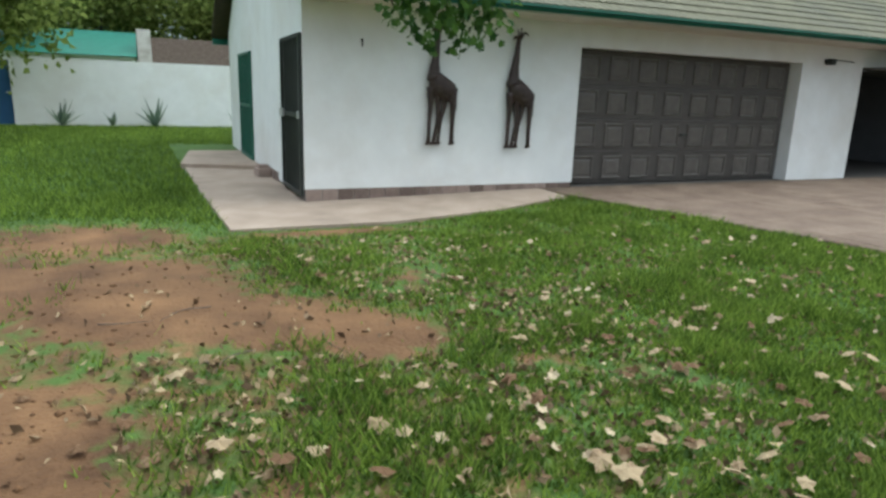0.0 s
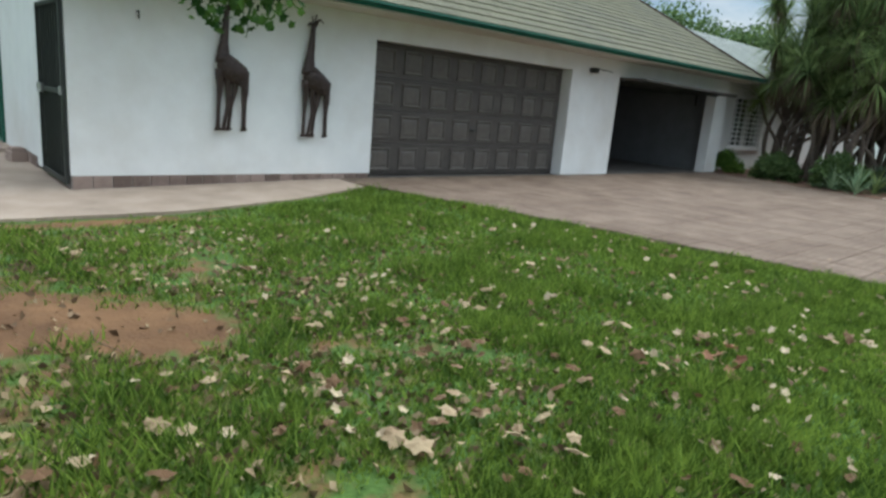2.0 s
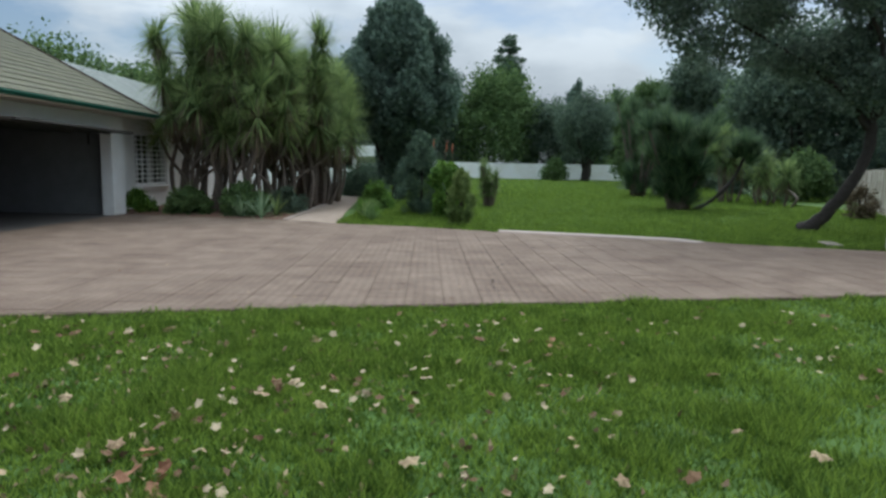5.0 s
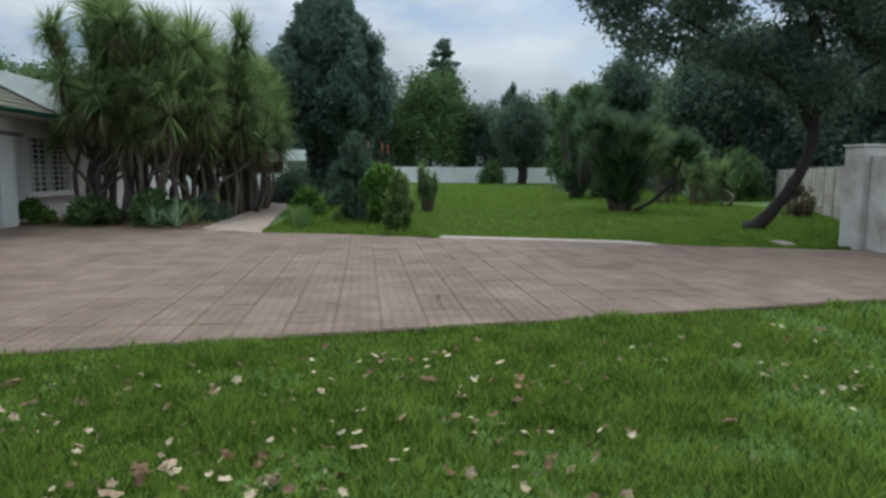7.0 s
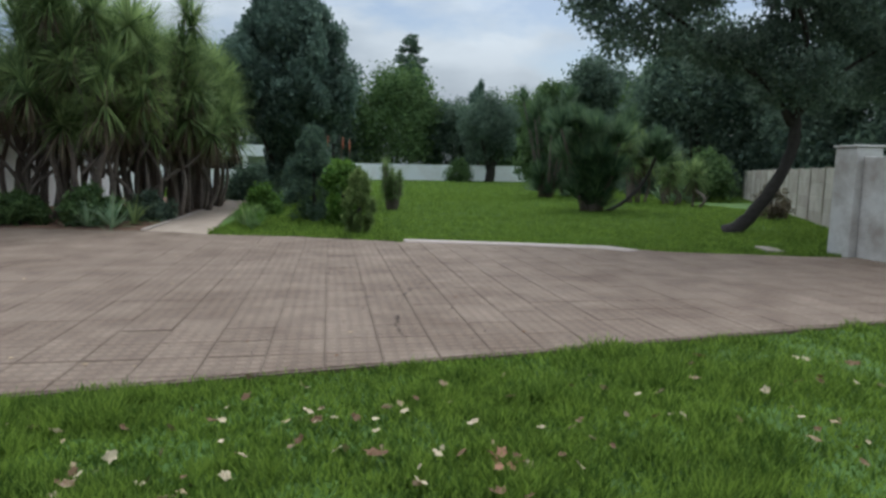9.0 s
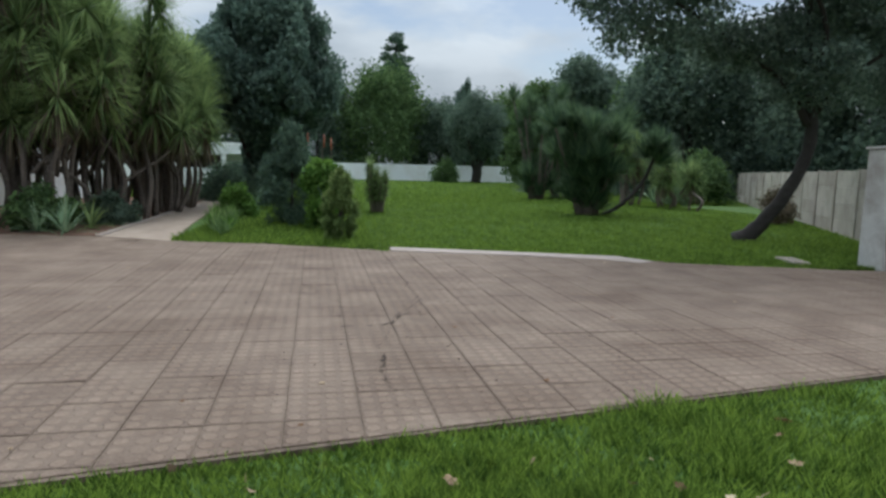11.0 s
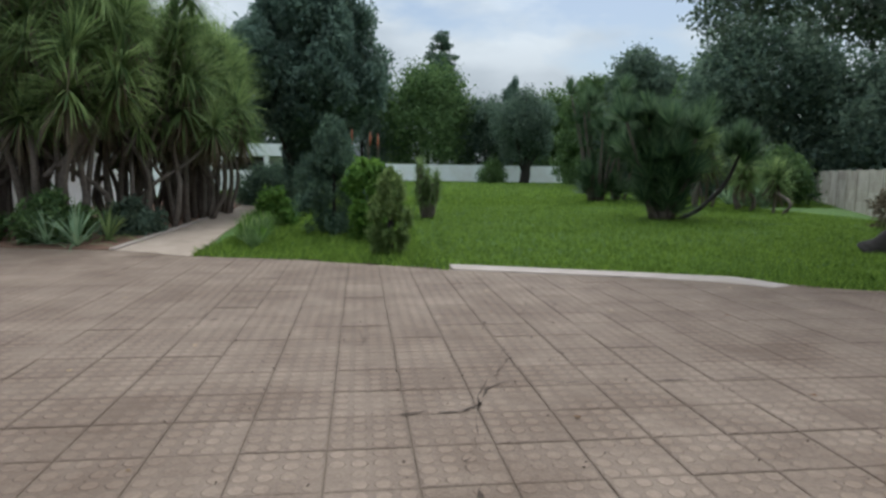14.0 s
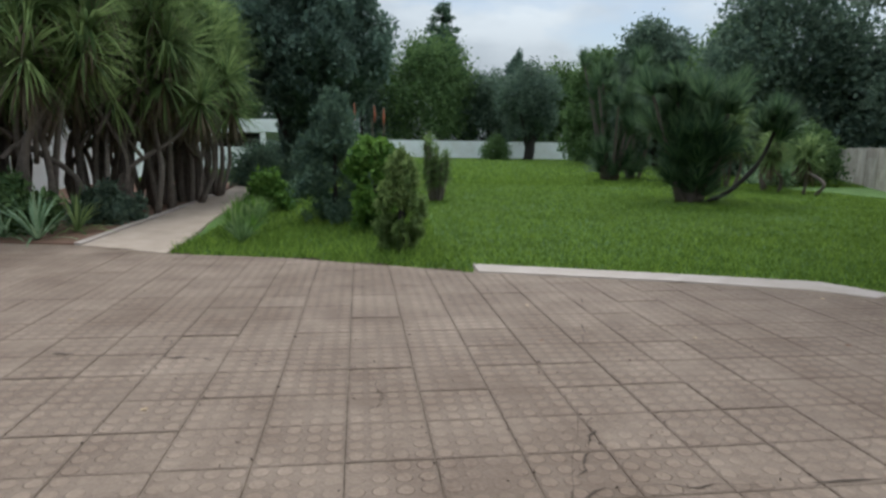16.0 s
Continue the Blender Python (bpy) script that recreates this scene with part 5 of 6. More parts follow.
strap_plant("flax_plant", "pale green arching strap-leaved plant by the driveway", 11.15, -3.75, 46, 0.75, 0.05, LEAF_PALE, 501, group="strap plants in the bed")
strap_plant("flax_plant", "pale green arching strap-leaved plant by the driveway", 11.35, -3.2, 34, 0.65, 0.045, LEAF_PALE, 502, group="strap plants in the bed")
strap_plant("flax_plant", "green strap-leaved plant in the bed", 12.0, -3.9, 40, 0.7, 0.045, LEAF_YUCCA, 503, group="strap plants in the bed")
for k in range(16):
    strap_plant("iris_clump", "clump of narrow green leaves at the path's edge", 10.9 + 0.42 * k + 0.2 * cr0.random(), -6.25 + 0.055 * k - 0.5 * cr0.random(), 34, 0.30 + 0.2 * cr0.random(), 0.032, (LEAF_OAK, LEAF_BRIGHT, LEAF_YUCCA)[k % 3], 560 + k, 35, 88, 0.9, "plant", "leaf clumps by the path")
for k, (x, y, s) in enumerate(((11.3, -6.45, 0.5), (11.9, -6.2, 0.55), (12.6, -6.3, 0.5), (13.4, -6.0, 0.6), (10.8, -6.6, 0.4), (14.4, -6.1, 0.55))):
    strap_plant("iris_clump", "clump of narrow green leaves at the path's edge", x, y, 50, s * 0.72, 0.02, LEAF_BRIGHT if k % 2 else LEAF_OAK, 510 + k, 40, 88, 0.6, "plant", "leaf clumps by the path")
for k, (x, y, s) in enumerate(((-8.75, 15.4, 0.85), (-7.3, 15.6, 0.5), (-6.0, 15.3, 0.95), (-3.4, 15.3, 0.7))):
    strap_plant("agave_plant", "dark spiky strap-leaved plant at the foot of the yard wall", x, y, 15, s, 0.12, LEAF_DARK, 520 + k, 25, 80, 0.15, "agave", "spiky plants by the yard wall")
for k in range(3):
    strap_plant("agave_plant", "pale spiky agave near the side wall", 27.2 + 0.9 * k, -23.9 - 1.0 * k, 40, 1.0, 0.09, LEAF_PALE, 530 + k, 0, 80, 0.3, "agave", "agaves by the side wall")

# succulent with upright stems
cs = thing("candelabra_plant", "succulent with thick upright stems and leafy tips", "succulent", m=Matrix.Translation((18.5, -10.0, -0.03)))
cr = np.random.default_rng(540)
for k in range(11):
    a, q = 2 * math.pi * cr.random(), 0.12 + 0.3 * cr.random()
    h = 0.85 + 0.75 * cr.random()
    pts = bend([(q * 0.5 * math.cos(a), q * 0.5 * math.sin(a), -0.05), (q * math.cos(a), q * math.sin(a), h * 0.5), (q * 1.2 * math.cos(a), q * 1.2 * math.sin(a), h)], 4)
    part("stem", tube("stem", pts, np.linspace(0.06, 0.04, len(pts)), BARK_GREY, 7, 0.2, cr), parent=cs)
    for f in (0.55, 0.8, 1.0):
        r = part("leaf_tuft", HEADS[k % 4], parent=cs)
        r.matrix_basis = pose(q * 1.1 * math.cos(a), q * 1.1 * math.sin(a), h * f, 0, 0, 50 * k) @ Matrix.Scale(0.36, 4)

# aloes in flower behind the conifers
for k in range(6):
    x, y = 14.2 + 0.9 * cr.random(), -8.9 + 1.5 * cr.random()
    al = thing("aloe", "aloe with tall orange-red flower spikes", "aloe", "flowering aloes", Matrix.Translation((x, y, -0.02)))
    part("leaves", rosette("leaves", 22, 0.6, 0.06, LEAF_BRIGHT if k % 2 else LEAF_OAK, 550 + k, 10, 80, 0.5), parent=al)
    h = 1.45 + 0.5 * cr.random()
    part("stalk", tube("stalk", [(0, 0, 0), (0.03, 0.02, h * 0.5), (0.06 * cr.normal(), 0.06 * cr.normal(), h)], [0.016, 0.012, 0.008], LEAF_DEAD, 6), parent=al)
    part("flower_spike", tube("flower_spike", [(0.05, 0.03, h - 0.05), (0.05, 0.03, h + 0.1), (0.05, 0.03, h + 0.28)], [0.016, 0.02, 0.006], FLOWER, 7, 0.4, cr), parent=al)

# ---- driveway slabs ----
T, JX, JY = 0.405, 1.98, -8.335
PIVOT, LAY = Vector((4.7, -8.335, 0)), radians(1.7)  # the slabs lie slightly askew to the garage
TO_WORLD = Matrix.Translation(PIVOT) @ Matrix.Rotation(LAY, 4, "Z") @ Matrix.Translation(-PIVOT)
TO_GRID = TO_WORLD.inverted()


def grid_edge(edge):
    turned = [TO_GRID @ Vector((x, y, 0)) for y, x in edge]
    return sorted((p.y, p.x) for p in turned)


NEAR_GRID, FAR_GRID = grid_edge(NEAR_EDGE), grid_edge(FAR_EDGE)


def slab_arrays(x0, x1, y0, y1, lx0, lx1, lz=0.0):
    """A slab with chamfered top edges; its x limits may differ at its two ends."""
    g, c, top, bot = 0.0034, 0.005, lz, -0.03
    a = [(x0 + g, y0 + g), (x1 - g, y0 + g), (lx1 - g, y1 - g), (lx0 + g, y1 - g)]
    b = [(x0 + g + c, y0 + g + c), (x1 - g - c, y0 + g + c), (lx1 - g - c, y1 - g - c), (lx0 + g + c, y1 - g - c)]
    V = [(*p, bot) for p in a] + [(*p, top - c * 0.7) for p in a] + [(*p, top) for p in b]
    F = [(8, 9, 10, 11)]
    for r in (0, 4):
        for i in range(4):
            j = (i + 1) % 4
            F.append((r + i, r + j, r + 4 + j, r + 4 + i))
    return V, F


v, f = slab_arrays(0, T, 0, T, 0, T)
full_me = mesh_of("paving_slab", v, f, PAVER)
sr = np.random.default_rng(600)
rest_V, rest_F = [], []
near_count = 0
for j in range(-45, 21):
    y0 = JY + T * j
    y1 = y0 + T
    if y1 > 0.12:
        continue
    xa0, xa1 = edge_x(NEAR_GRID, y0) + 0.03, edge_x(NEAR_GRID, y1) + 0.03
    xb0, xb1 = edge_x(FAR_GRID, y0) - 0.03, edge_x(FAR_GRID, y1) - 0.03
    if -13.55 < y0 < -9.8:
        xb0, xb1 = xb0 - 0.45, edge_x(FAR_GRID, min(y1, -9.84)) - 0.48
    for i in range(-8, 26):
        x0 = JX + T * i
        x1 = x0 + T
        p0, p1 = max(x0, xa0), min(x1, xb0)
        q0, q1 = max(x0, xa1), min(x1, xb1)
        if p1 - p0 < 0.03 and q1 - q0 < 0.03:
            continue
        p1, q1 = max(p1, p0 + 0.012), max(q1, q0 + 0.012)
        whole = p0 == x0 and q0 == x0 and p1 == x1 and q1 == x1
        dz = sr.normal() * 0.0012
        if whole and near_count < 296 and x0 < 7.4 and -12.2 < y0 < -5.2:
            ob = part("paving_slab", full_me, parent=drive)
            ob.matrix_basis = TO_WORLD @ pose(x0, y0, dz, sr.normal() * 0.09, sr.normal() * 0.09, sr.normal() * 0.12)
            near_count += 1
        else:
            v, f = slab_arrays(p0 - JX, p1 - JX, y0 - JY, y1 - JY, q0 - JX, q1 - JX, dz)
            off = len(rest_V)
            rest_V.extend(v)
            rest_F.extend(tuple(n + off for n in q) for q in f)
ob = part("paving_slabs", mesh_of("paving_slabs", rest_V, rest_F, PAVER_STUFF), parent=drive)
ob.matrix_basis = TO_WORLD @ Matrix.Translation((JX, JY, 0))
ob["kind"] = "stuff"

# cracks and leaf rubbish in the joints
DIRT = material("joint_dirt", (0.03, 0.02, 0.014), (0.075, 0.052, 0.037), 20, 0.95, 0.6)
kr = np.random.default_rng(610)


def crack(points, width):
    pts = bend(points, 7)
    V, F = [], []
    for k, p in enumerate(pts):
        w = width * (0.03 + 0.75 * kr.random() ** 3)
        o = np.array((kr.normal(), kr.normal(), 0)) * 0.012
        V += [(p[0] + o[0] - w * 0.8, p[1] + o[1] - w * 0.8, 0.0045), (p[0] + o[0] + w * 0.8, p[1] + o[1] + w * 0.8, 0.0045)]
        if k:
            F.append((2 * k - 2, 2 * k - 1, 2 * k + 1, 2 * k))
    return part("crack", mesh_of("crack", V, F, DIRT), parent=drive)


for pts, w in (([(6.04, -6.23, 0), (6.01, -6.53, 0), (5.93, -6.95, 0), (5.9, -7.24, 0), (5.81, -7.59, 0), (5.73, -8.03, 0), (5.66, -8.31, 0)], 0.024), ([(6.4, -6.94, 0), (6.13, -7.07, 0), (5.93, -7.0, 0)], 0.014), ([(5.6, -8.44, 0), (5.27, -8.49, 0), (5.14, -8.52, 0), (4.99, -8.46, 0)], 0.016), ([(4.95, -9.57, 0), (3.86, -9.21, 0), (3.27, -9.11, 0), (3.0, -9.01, 0)], 0.020), ([(3.0, -9.01, 0), (2.67, -9.04, 0), (2.44, -9.0, 0), (2.13, -9.03, 0), (1.95, -9.04, 0)], 0.030),
               ([(3.62, -8.75, 0), (3.68, -9.15, 0), (4.09, -9.37, 0), (4.09, -10.04, 0), (4.12, -11.2, 0)], 0.020), ([(7.4, -10.38, 0), (6.82, -10.19, 0), (6.0, -9.95, 0)], 0.011), ([(4.81, -9.6, 0), (4.44, -9.46, 0), (4.2, -9.35, 0)], 0.011)):
    crack(pts, w)

n = 260
dx, dy = 1.6 + 6.5 * kr.random(n) ** 1.2, -9.0 + 1.3 * kr.normal(size=n)
snap = kr.random(n) < 0.6
dy = np.where(snap, JY + T * np.round((dy - JY) / T) + 0.012 * kr.normal(size=n), dy)
dz = np.full(n, 0.006)
ob = part("grit", leaves("grit", np.stack([dx, dy, dz], 1), DIRT, 0.016, 0.009, kr, out=np.array((0, 0, 0.0))), parent=drive)
ob["kind"] = "stuff"

# ---- roof tiles ----
COURSE, TW = 0.32, 0.30
slope = math.atan(PITCH)


def roof_tile_arrays(w):
    """A concrete tile: a gently rolled top with a thick front edge."""
    xs = np.linspace(0, w, 7)
    hs = 0.007 * np.cos(xs / w * 4 * math.pi) + 0.026
    V = [(x, -0.01, h) for x, h in zip(xs, hs)] + [(x, COURSE + 0.04, h - 0.014) for x, h in zip(xs, hs)] + [(x, -0.01, h - 0.03) for x, h in zip(xs, hs)]
    F = [(i, i + 1, i + 8, i + 7) for i in range(6)] + [(i + 14, i + 15, i + 1, i) for i in range(6)]
    return V, F


v, f = roof_tile_arrays(TW - 0.006)
tile_me = mesh_of("roof_tile", v, f, ROOF)
rows = int((RIDGE_Y - EAVE_Y) / math.cos(slope) / COURSE) + 1
cols = int((X1 - X0 + 0.85) / TW)
stuff_V, stuff_F = [], []
rr = np.random.default_rng(620)
made = 0
for side in (0, 1):
    for r in range(rows):
        for c in range(cols):
            u = r * COURSE
            x = X0 - 0.3 + c * TW
            jig = rr.normal() * 0.001
            if side == 0:
                m = pose(x, EAVE_Y + u * math.cos(slope), EAVE_Z + u * math.sin(slope) - 0.012 + jig, math.degrees(slope) - 1.5, 0, 0)
            else:
                m = pose(x + TW, DEPTH - EAVE_Y - u * math.cos(slope), EAVE_Z + u * math.sin(slope) - 0.012 + jig, 0, 0, 180) @ pose(0, 0, 0, math.degrees(slope) - 1.5)
            if side == 0 and r < 6 and made < 298 and c >= 5:
                ob = part("roof_tile", tile_me, parent=roof)
                ob.matrix_basis = m
                made += 1
            else:
                off = len(stuff_V)
                stuff_V.extend(tuple(m @ Vector(p)) for p in v)
                stuff_F.extend(tuple(n + off for n in q) for q in f)
ob = part("roof_tiles", mesh_of("roof_tiles", stuff_V, stuff_F, ROOF_STUFF), parent=roof)
ob["kind"] = "stuff"
part("ridge_cap", tube("ridge_cap", [(X0 - 0.3, RIDGE_Y, roof_z(RIDGE_Y) - 0.01), (X1 + 0.55, RIDGE_Y, roof_z(RIDGE_Y) - 0.01)], [0.11, 0.11], ROOF, 10), parent=roof)
for side, xx in ((0, X0 - 0.33), (1, X1 + 0.55)):
    bm = bmesh.new()
    for y0, y1 in ((EAVE_Y, RIDGE_Y), (DEPTH - EAVE_Y, RIDGE_Y)):
        z0, z1 = EAVE_Z - 0.07, roof_z(RIDGE_Y) - 0.07
        a = [bm.verts.new(p) for p in ((xx, y0, z0), (xx, y1, z1), (xx, y1, z1 + 0.12), (xx, y0, z0 + 0.12))]
        b = [bm.verts.new((p.co.x + 0.03, p.co.y, p.co.z)) for p in a]
        bm.faces.new(a)
        bm.faces.new(b[::-1])
        for i in range(4):
            bm.faces.new((a[i], b[i], b[(i + 1) % 4], a[(i + 1) % 4]))
    bmesh.ops.recalc_face_normals(bm, faces=bm.faces[:])
    part("barge_board", bm, WOOD_DARK, roof)
hv, hf = [], []
hs = math.atan2(4.75 - 2.74, 4.85)
for r in range(16):
    for c in range(58):
        m = pose(X1 + 0.65 + 0.32 * c, 0.04 + r * 0.325 * math.cos(hs), 2.735 + r * 0.325 * math.sin(hs), math.degrees(hs) - 1.0)
        off = len(hv)
        hv.extend(tuple(m @ Vector(p)) for p in v)
        hf.extend(tuple(n + off for n in q) for q in f)
ob = part("roof_tiles", mesh_of("roof_tiles", hv, hf, ROOF_GREY), parent=house_roof)
ob["kind"] = "stuff"

# ---- fallen leaves ----
fl = np.random.default_rng(700)
LEAF_MESHES = []
for k in range(8):
    pts = star_leaf(0.042 + 0.006 * k)
    pts[:, 2] += 0.35 * fl.random() * np.abs(pts[:, 0]) + 0.2 * (fl.random() - 0.3) * np.abs(pts[:, 1])
    low_z = pts[:, 2].min()
    pts[:, 2] -= low_z
    LEAF_MESHES.append(mesh_of("fallen_leaf", np.vstack([pts, [[0, pts[:, 1].mean(), pts[:, 2].mean() + 0.012]]]), [(i, (i + 1) % 11, 11) for i in range(11)], LITTER))


def on_lawn(x, y):
    return x < edge_x(NEAR_EDGE, y) - 0.03 and not (x > -5.7 and y > -1.66 and (y > -1.66 + 0.26 * (x + 3.56) or x < -3.56))


count = 0
while count < 290:
    if fl.random() < 0.4:
        x, y = -4.6 + 2.0 * fl.normal(), -6.4 + 1.3 * fl.normal()
    else:
        x, y = -8.5 + 9.8 * fl.random(), -15 + 12.4 * fl.random()
    if not on_lawn(x, y) or y < -16 or x < -9 or (float(soil_amount(x, y)) > 0.3 and y > -5.4 and fl.random() < 0.85):
        continue
    ob = tagged(new("fallen_leaf", LEAF_MESHES[int(fl.integers(8))]), "dry tan fallen plane leaf on the grass", "leaf", "fallen leaves on the lawn")
    bare = float(soil_amount(x, y)) > 0.25
    ob.matrix_basis = pose(x, y, float(ground_height(x, y)) + (0.006 if bare else 0.05), 14 * fl.normal(), 14 * fl.normal(), 360 * fl.random())
    count += 1
for k, (x, y) in enumerate(((-6.76, -5.19), (-6.67, -5.41), (-6.46, -5.96), (-5.22, -6.37), (-5.41, -6.53), (-5.72, -6.39), (-4.57, -6.75), (-4.58, -6.88), (-4.13, -7.02), (-4.91, -6.5), (-5.61, -6.31), (-3.6, -6.18), (-4.1, -6.84), (-5.96, -6.14))):
    ob = tagged(new("fallen_leaf", LEAF_MESHES[k % 8]), "large curled tan plane leaf lying on the lawn", "leaf", "large leaves by the bare earth")
    ob.matrix_basis = pose(x, y, float(ground_height(x, y)) + (0.004 if float(soil_amount(x, y)) > 0.25 else 0.045), 10 * fl.normal(), 10 * fl.normal(), 360 * fl.random()) @ Matrix.Scale(1.25, 4)
for k in range(26):
    y = -13 + 9 * fl.random()
    x = edge_x(NEAR_EDGE, y) + 0.2 + 6.2 * fl.random() ** 1.5
    ob = tagged(new("fallen_leaf", LEAF_MESHES[int(fl.integers(8))]), "dry brown fallen leaf lying on the paving", "leaf", "fallen leaves on the paving")
    ob.matrix_basis = pose(x, y, 0.004, 3 * fl.normal(), 3 * fl.normal(), 360 * fl.random()) @ Matrix.Scale(0.45, 4)
EXTRA = []
while len(EXTRA) < 820:
    if fl.random() < 0.12:
        x, y = -4.6 + 2.2 * fl.normal(), -6.3 + 1.5 * fl.normal()
    elif fl.random() < 0.4:
        x, y = -1.9 + 1.5 * fl.normal(), -8.9 + 1.8 * fl.normal()
    else:
        x, y = -7.0 + 8.3 * fl.random(), -14 + 11.4 * fl.random()
    if on_lawn(x, y) and x > -9 and y < -2.2 and float(patchy(x, y, 0.7)) > 0.3 + 0.35 * fl.random() and (float(soil_amount(x, y)) < 0.3 or fl.random() < 0.12):
        EXTRA.append((x, y))
ev, ef = [], []
for x, y in EXTRA:
    pts = star_leaf(0.024 + 0.036 * fl.random())
    pts[:, 2] += 0.5 * (fl.random() - 0.2) * np.abs(pts[:, 0])
    m = pose(x, y, float(ground_height(x, y)) + (0.012 if float(soil_amount(x, y)) > 0.25 else 0.035 + 0.035 * fl.random()), 22 * fl.normal(), 22 * fl.normal(), 360 * fl.random())
    off = len(ev)
    ev.extend(tuple(m @ Vector(q)) for q in pts)
    ef.append(tuple(range(off, off + 11)))
tagged(new("small_leaves", mesh_of("small_leaves", ev, ef, LITTER_PALE)), "many small dry tan leaves strewn over the grass", "leaf litter", kind="stuff")
RUST = material("rust_leaf", (0.17, 0.075, 0.04), (0.38, 0.21, 0.12), 14, 0.8, 0.4, 60, spread=0.4, by="island", translucent=0.2)
cv, cf = [], []
for k in range(7):
    pts = star_leaf(0.055 + 0.02 * fl.random())
    pts[:, 2] += 3.5 * pts[:, 0] ** 2 + 2.0 * (pts[:, 1] - 0.05) ** 2
    m = pose(0.05 * fl.normal(), 0.05 * fl.normal(), 0.015 + 0.012 * k, 18 * fl.normal(), 18 * fl.normal(), 360 * fl.random())
    off = len(cv)
    cv.extend(tuple(m @ Vector(q)) for q in pts)
    cf.append(tuple(range(off, off + 11)))
ob = tagged(new("dead_leaf_clump", mesh_of("dead_leaf_clump", cv, cf, RUST)), "clump of curled reddish-brown dead leaves on the lawn", "dead leaves")
ob.matrix_basis = Matrix.Translation((-2.5, -7.15, 0.0))
ob = tagged(new("dead_leaf_clump", ob.data), "clump of curled reddish-brown dead leaves on the lawn", "dead leaves")
ob.matrix_basis = pose(-0.3, -9.3, 0.0, 0, 0, 130) @ Matrix.Scale(0.7, 4)
n = 8200
lx, ly = -5.0 + 2.2 * fl.normal(size=n), -5.5 + 1.8 * fl.normal(size=n)
keep = np.array([on_lawn(a, b) and fl.random() > 0.88 * (float(soil_amount(a, b)) > 0.3) for a, b in zip(lx, ly)])
lx, ly = lx[keep], ly[keep]
C = np.stack([lx, ly, ground_height(lx, ly) + 0.012 + 0.02 * fl.random(len(lx))], axis=1)
lit = leaves("leaf_litter", C, LITTER_STUFF, 0.05, 0.03, fl, up=0.0)
tagged(new("leaf_litter", lit), "scattered brown leaf fragments and twigs on the ground", "leaf litter", kind="stuff")
for k in range(14):
    x, y = -7.2 + 3.2 * fl.random(), -6.6 + 2.8 * fl.random()
    a = 2 * math.pi * fl.random()
    s = 0.15 + 0.25 * fl.random()
    tw = tube("twig", bend([(0, 0, 0.008), (s * 0.5 * math.cos(a), s * 0.5 * math.sin(a), 0.02), (s * math.cos(a + 0.3), s * math.sin(a + 0.3), 0.012)], 3), np.linspace(0.004, 0.0018, 7), BARK_GREY, 5)
    ob = tagged(new("twig", tw), "dry brown twig lying on the bare earth", "twig", "twigs on the earth")
    ob.matrix_basis = Matrix.Translation((x, y, float(ground_height(x, y))))

n = 420
kx, ky = -7.0 + 0.65 * fl.normal(size=n), -5.9 + 0.8 * fl.normal(size=n)
wide = fl.random(n) < 0.3
kx, ky = np.where(wide, -6.3 + 0.9 * fl.normal(size=n), kx), np.where(wide, -4.2 + 0.7 * fl.normal(size=n), ky)
bare = soil_amount(kx, ky) > 0.3
kx, ky = kx[bare], ky[bare]
ks = 0.006 + 0.022 * fl.random(len(kx)) ** 3
six = np.array([(1, 0, 0), (0, 1, 0), (-1, 0, 0), (0, -1, 0), (0, 0, 0.7), (0, 0, -0.7)])
kv = np.stack([kx, ky, ground_height(kx, ky) + 0.002], 1)[:, None, :] + six[None] * ks[:, None, None] * (0.6 + 0.8 * fl.random((len(kx), 6, 1)))
kf = np.array([(0, 1, 4), (1, 2, 4), (2, 3, 4), (3, 0, 4), (1, 0, 5), (2, 1, 5), (3, 2, 5), (0, 3, 5)])
kf = (kf[None] + 6 * np.arange(len(kx))[:, None, None]).reshape(-1, 3)
EARTH = material("clod_earth", (0.075, 0.037, 0.018), (0.20, 0.11, 0.052), 20, 0.95, 0.5, 80)
tagged(new("soil_clods", mesh_of("soil_clods", kv, kf, EARTH)), "loose crumbs and clods of red earth", "soil", kind="stuff")

# ---- grass ----
gr = np.random.default_rng(800)


def grass(name, x, y, height, width, label):
    """Tapered blades, one triangle each, leaning at random."""
    n = len(x)
    z = ground_height(x, y) - 0.006
    a = 2 * math.pi * gr.random(n)
    h = height * (0.45 + 0.8 * gr.random(n))
    w = width * (0.6 + 0.8 * gr.random(n))
    b = 2 * math.pi * gr.random(n)
    k = h * (0.25 + 0.75 * gr.random(n))
    V = np.stack([np.stack([x - w * np.cos(a), y - w * np.sin(a), z], 1), np.stack([x + w * np.cos(a), y + w * np.sin(a), z], 1), np.stack([x + k * np.cos(b), y + k * np.sin(b), z + h], 1)], axis=1)
    ob = new(name, mesh_of(name, V.reshape(-1, 3), np.arange(3 * n).reshape(n, 3), GRASS))
    return tagged(ob, label, "grass", kind="stuff")


def mask_near(x, y):
    e = np.interp(y, [p[0] for p in NEAR_EDGE], [p[1] for p in NEAR_EDGE])
    front = (x > -5.58) & (y > np.where(x < -3.56, -1.66, -1.66 + 0.268 * (x + 3.56)))
    patch = soil_amount(x, y) + 0.5 * (patchy(x, y, 0.55) - 0.5) + 0.45 * (patchy(x, y, 0.17) - 0.5)
    thin = gr.random(len(x)) < np.clip(0.98 - 1.7 * patch, 0.004, 1)
    return (x < e + 0.02 + 0.05 * np.sin(9 * y) * np.sin(3.7 * y)) & ~front & thin


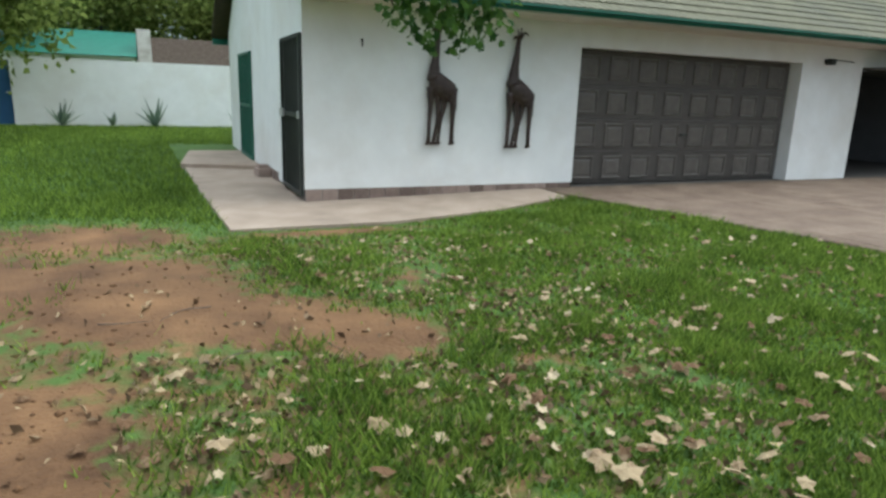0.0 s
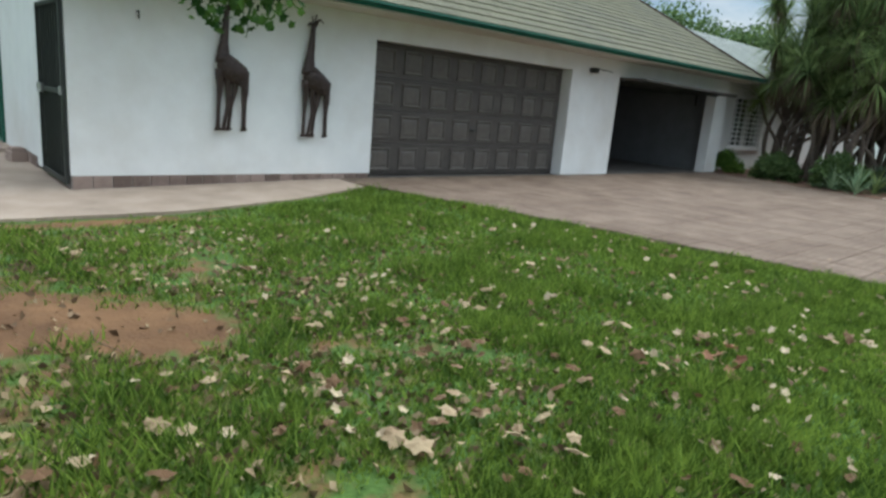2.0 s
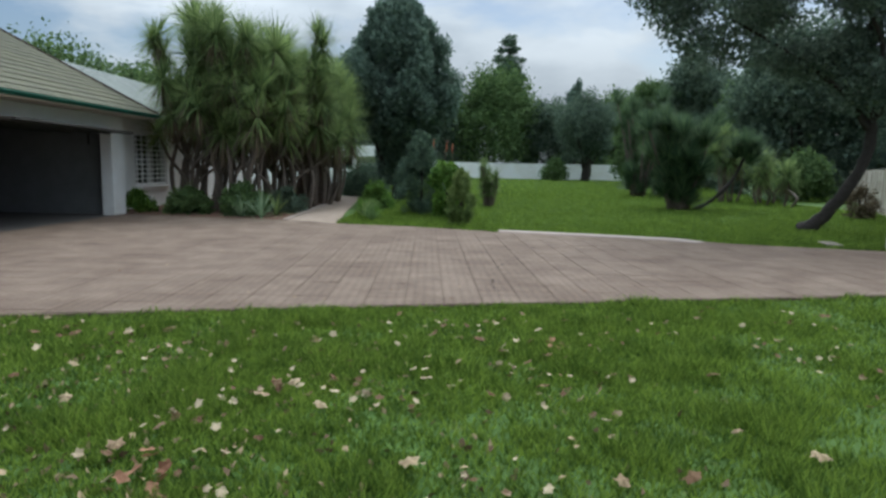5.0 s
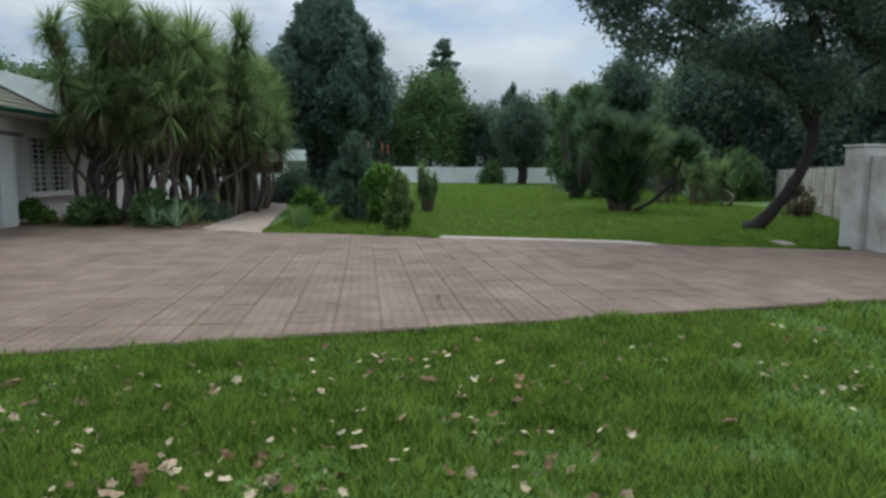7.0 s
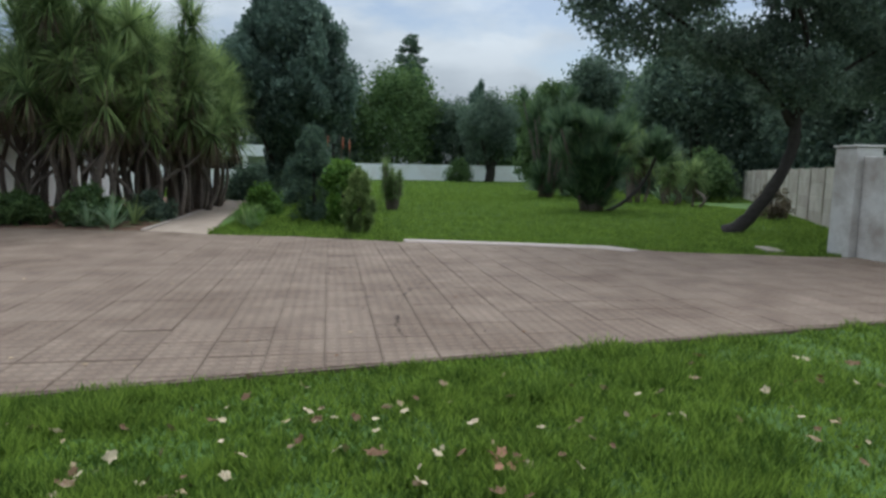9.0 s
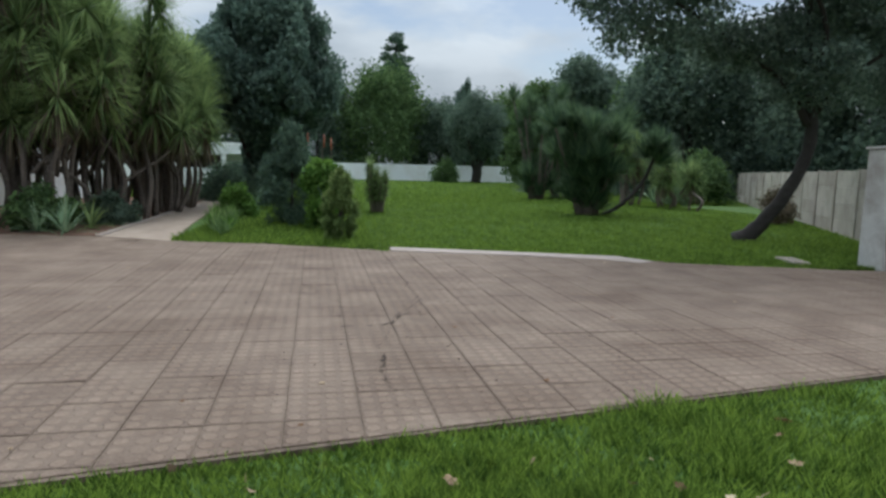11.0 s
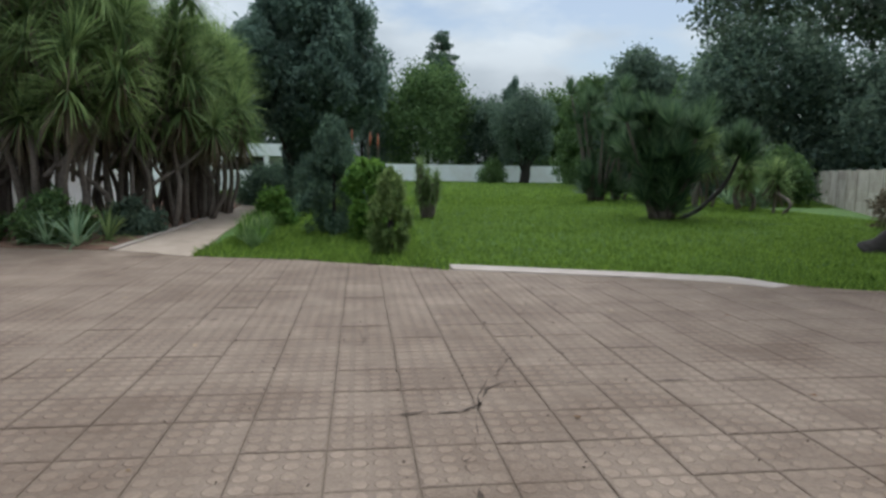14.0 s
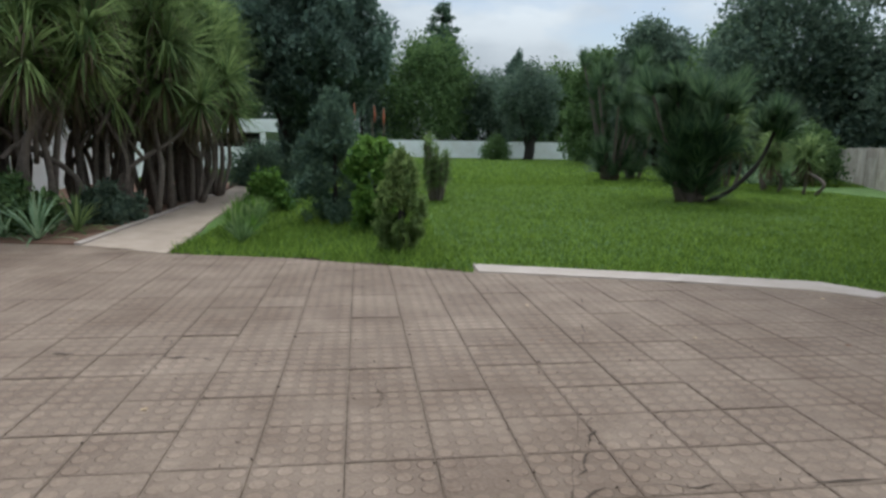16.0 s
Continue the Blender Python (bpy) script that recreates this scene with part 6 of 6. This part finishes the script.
n = 640000
rad = 1.2 + 9.5 * gr.random(n) ** 1.25
ang = radians(-62) + radians(178) * gr.random(n)
ctr = gr.random(n) * 6.2
gx_, gy_ = -6.1 + ctr + rad * np.cos(ang), -8.6 + rad * np.sin(ang)
m = mask_near(gx_, gy_) & (gy_ > -15) & (gx_ > -10.5)
gx_, gy_ = gx_[m], gy_[m]
clump = 1.9 * (patchy(gx_, gy_, 0.42) - 0.5) + 1.3 * (patchy(gx_, gy_, 0.13) - 0.5)
tuft = 0.42 + 0.85 * np.clip(clump, 0, 1) + 0.25 * gr.random(len(gx_))
thick = (clump > -0.35) | (gr.random(len(gx_)) < 0.5)
gx_, gy_, tuft = gx_[thick], gy_[thick], tuft[thick]
grass("lawn_grass", gx_, gy_, 0.088 * tuft, 0.0068, "short green lawn grass with fallen leaves")
n = 130000
x2, y2 = -14 + 12 * gr.random(n), -4 + 20 * gr.random(n) ** 1.3
m = (x2 < np.where(y2 > 8.7, -2.0, np.where(y2 > -1.7, -5.43 - 0.035 * (y2 + 1.7), -5.0))) & (soil_amount(x2, y2) < 0.1)
grass("yard_grass", x2[m], y2[m], 0.10, 0.010, "long green grass in the back yard")
n = 330000
x3 = 6.7 + 22 * gr.random(n) ** 1.7
y3 = -24 + 18.2 * gr.random(n)
e3 = np.interp(y3, [p[0] for p in FAR_EDGE], [p[1] for p in FAR_EDGE])
pathside = np.interp(x3, [10.0, 11.2, 14.0, 21.1, 30.0], [-5.85, -5.78, -5.48, -4.9, -4.2])
m = (x3 > e3 - 0.02) & (y3 < pathside)
x3, y3 = x3[m], y3[m]
long = 1.0 + 1.1 * ((y3 > -9.4) & (x3 < 15)) * gr.random(len(x3))
grass("garden_grass", x3, y3, 0.075 * long, 0.0075, "bright green lawn grass beyond the driveway")
n = 170000
x4 = 26 + 51 * gr.random(n) ** 1.2
y4 = -8.6 + (x4 + 3) * (-0.85 + 1.2 * gr.random(n))
m = (y4 < 8.8) & (y4 > -18.4 - 0.53 * (x4 - 7.6))
grass("far_grass", x4[m], y4[m], 0.10, 0.028, "bright green lawn stretching to the far wall")
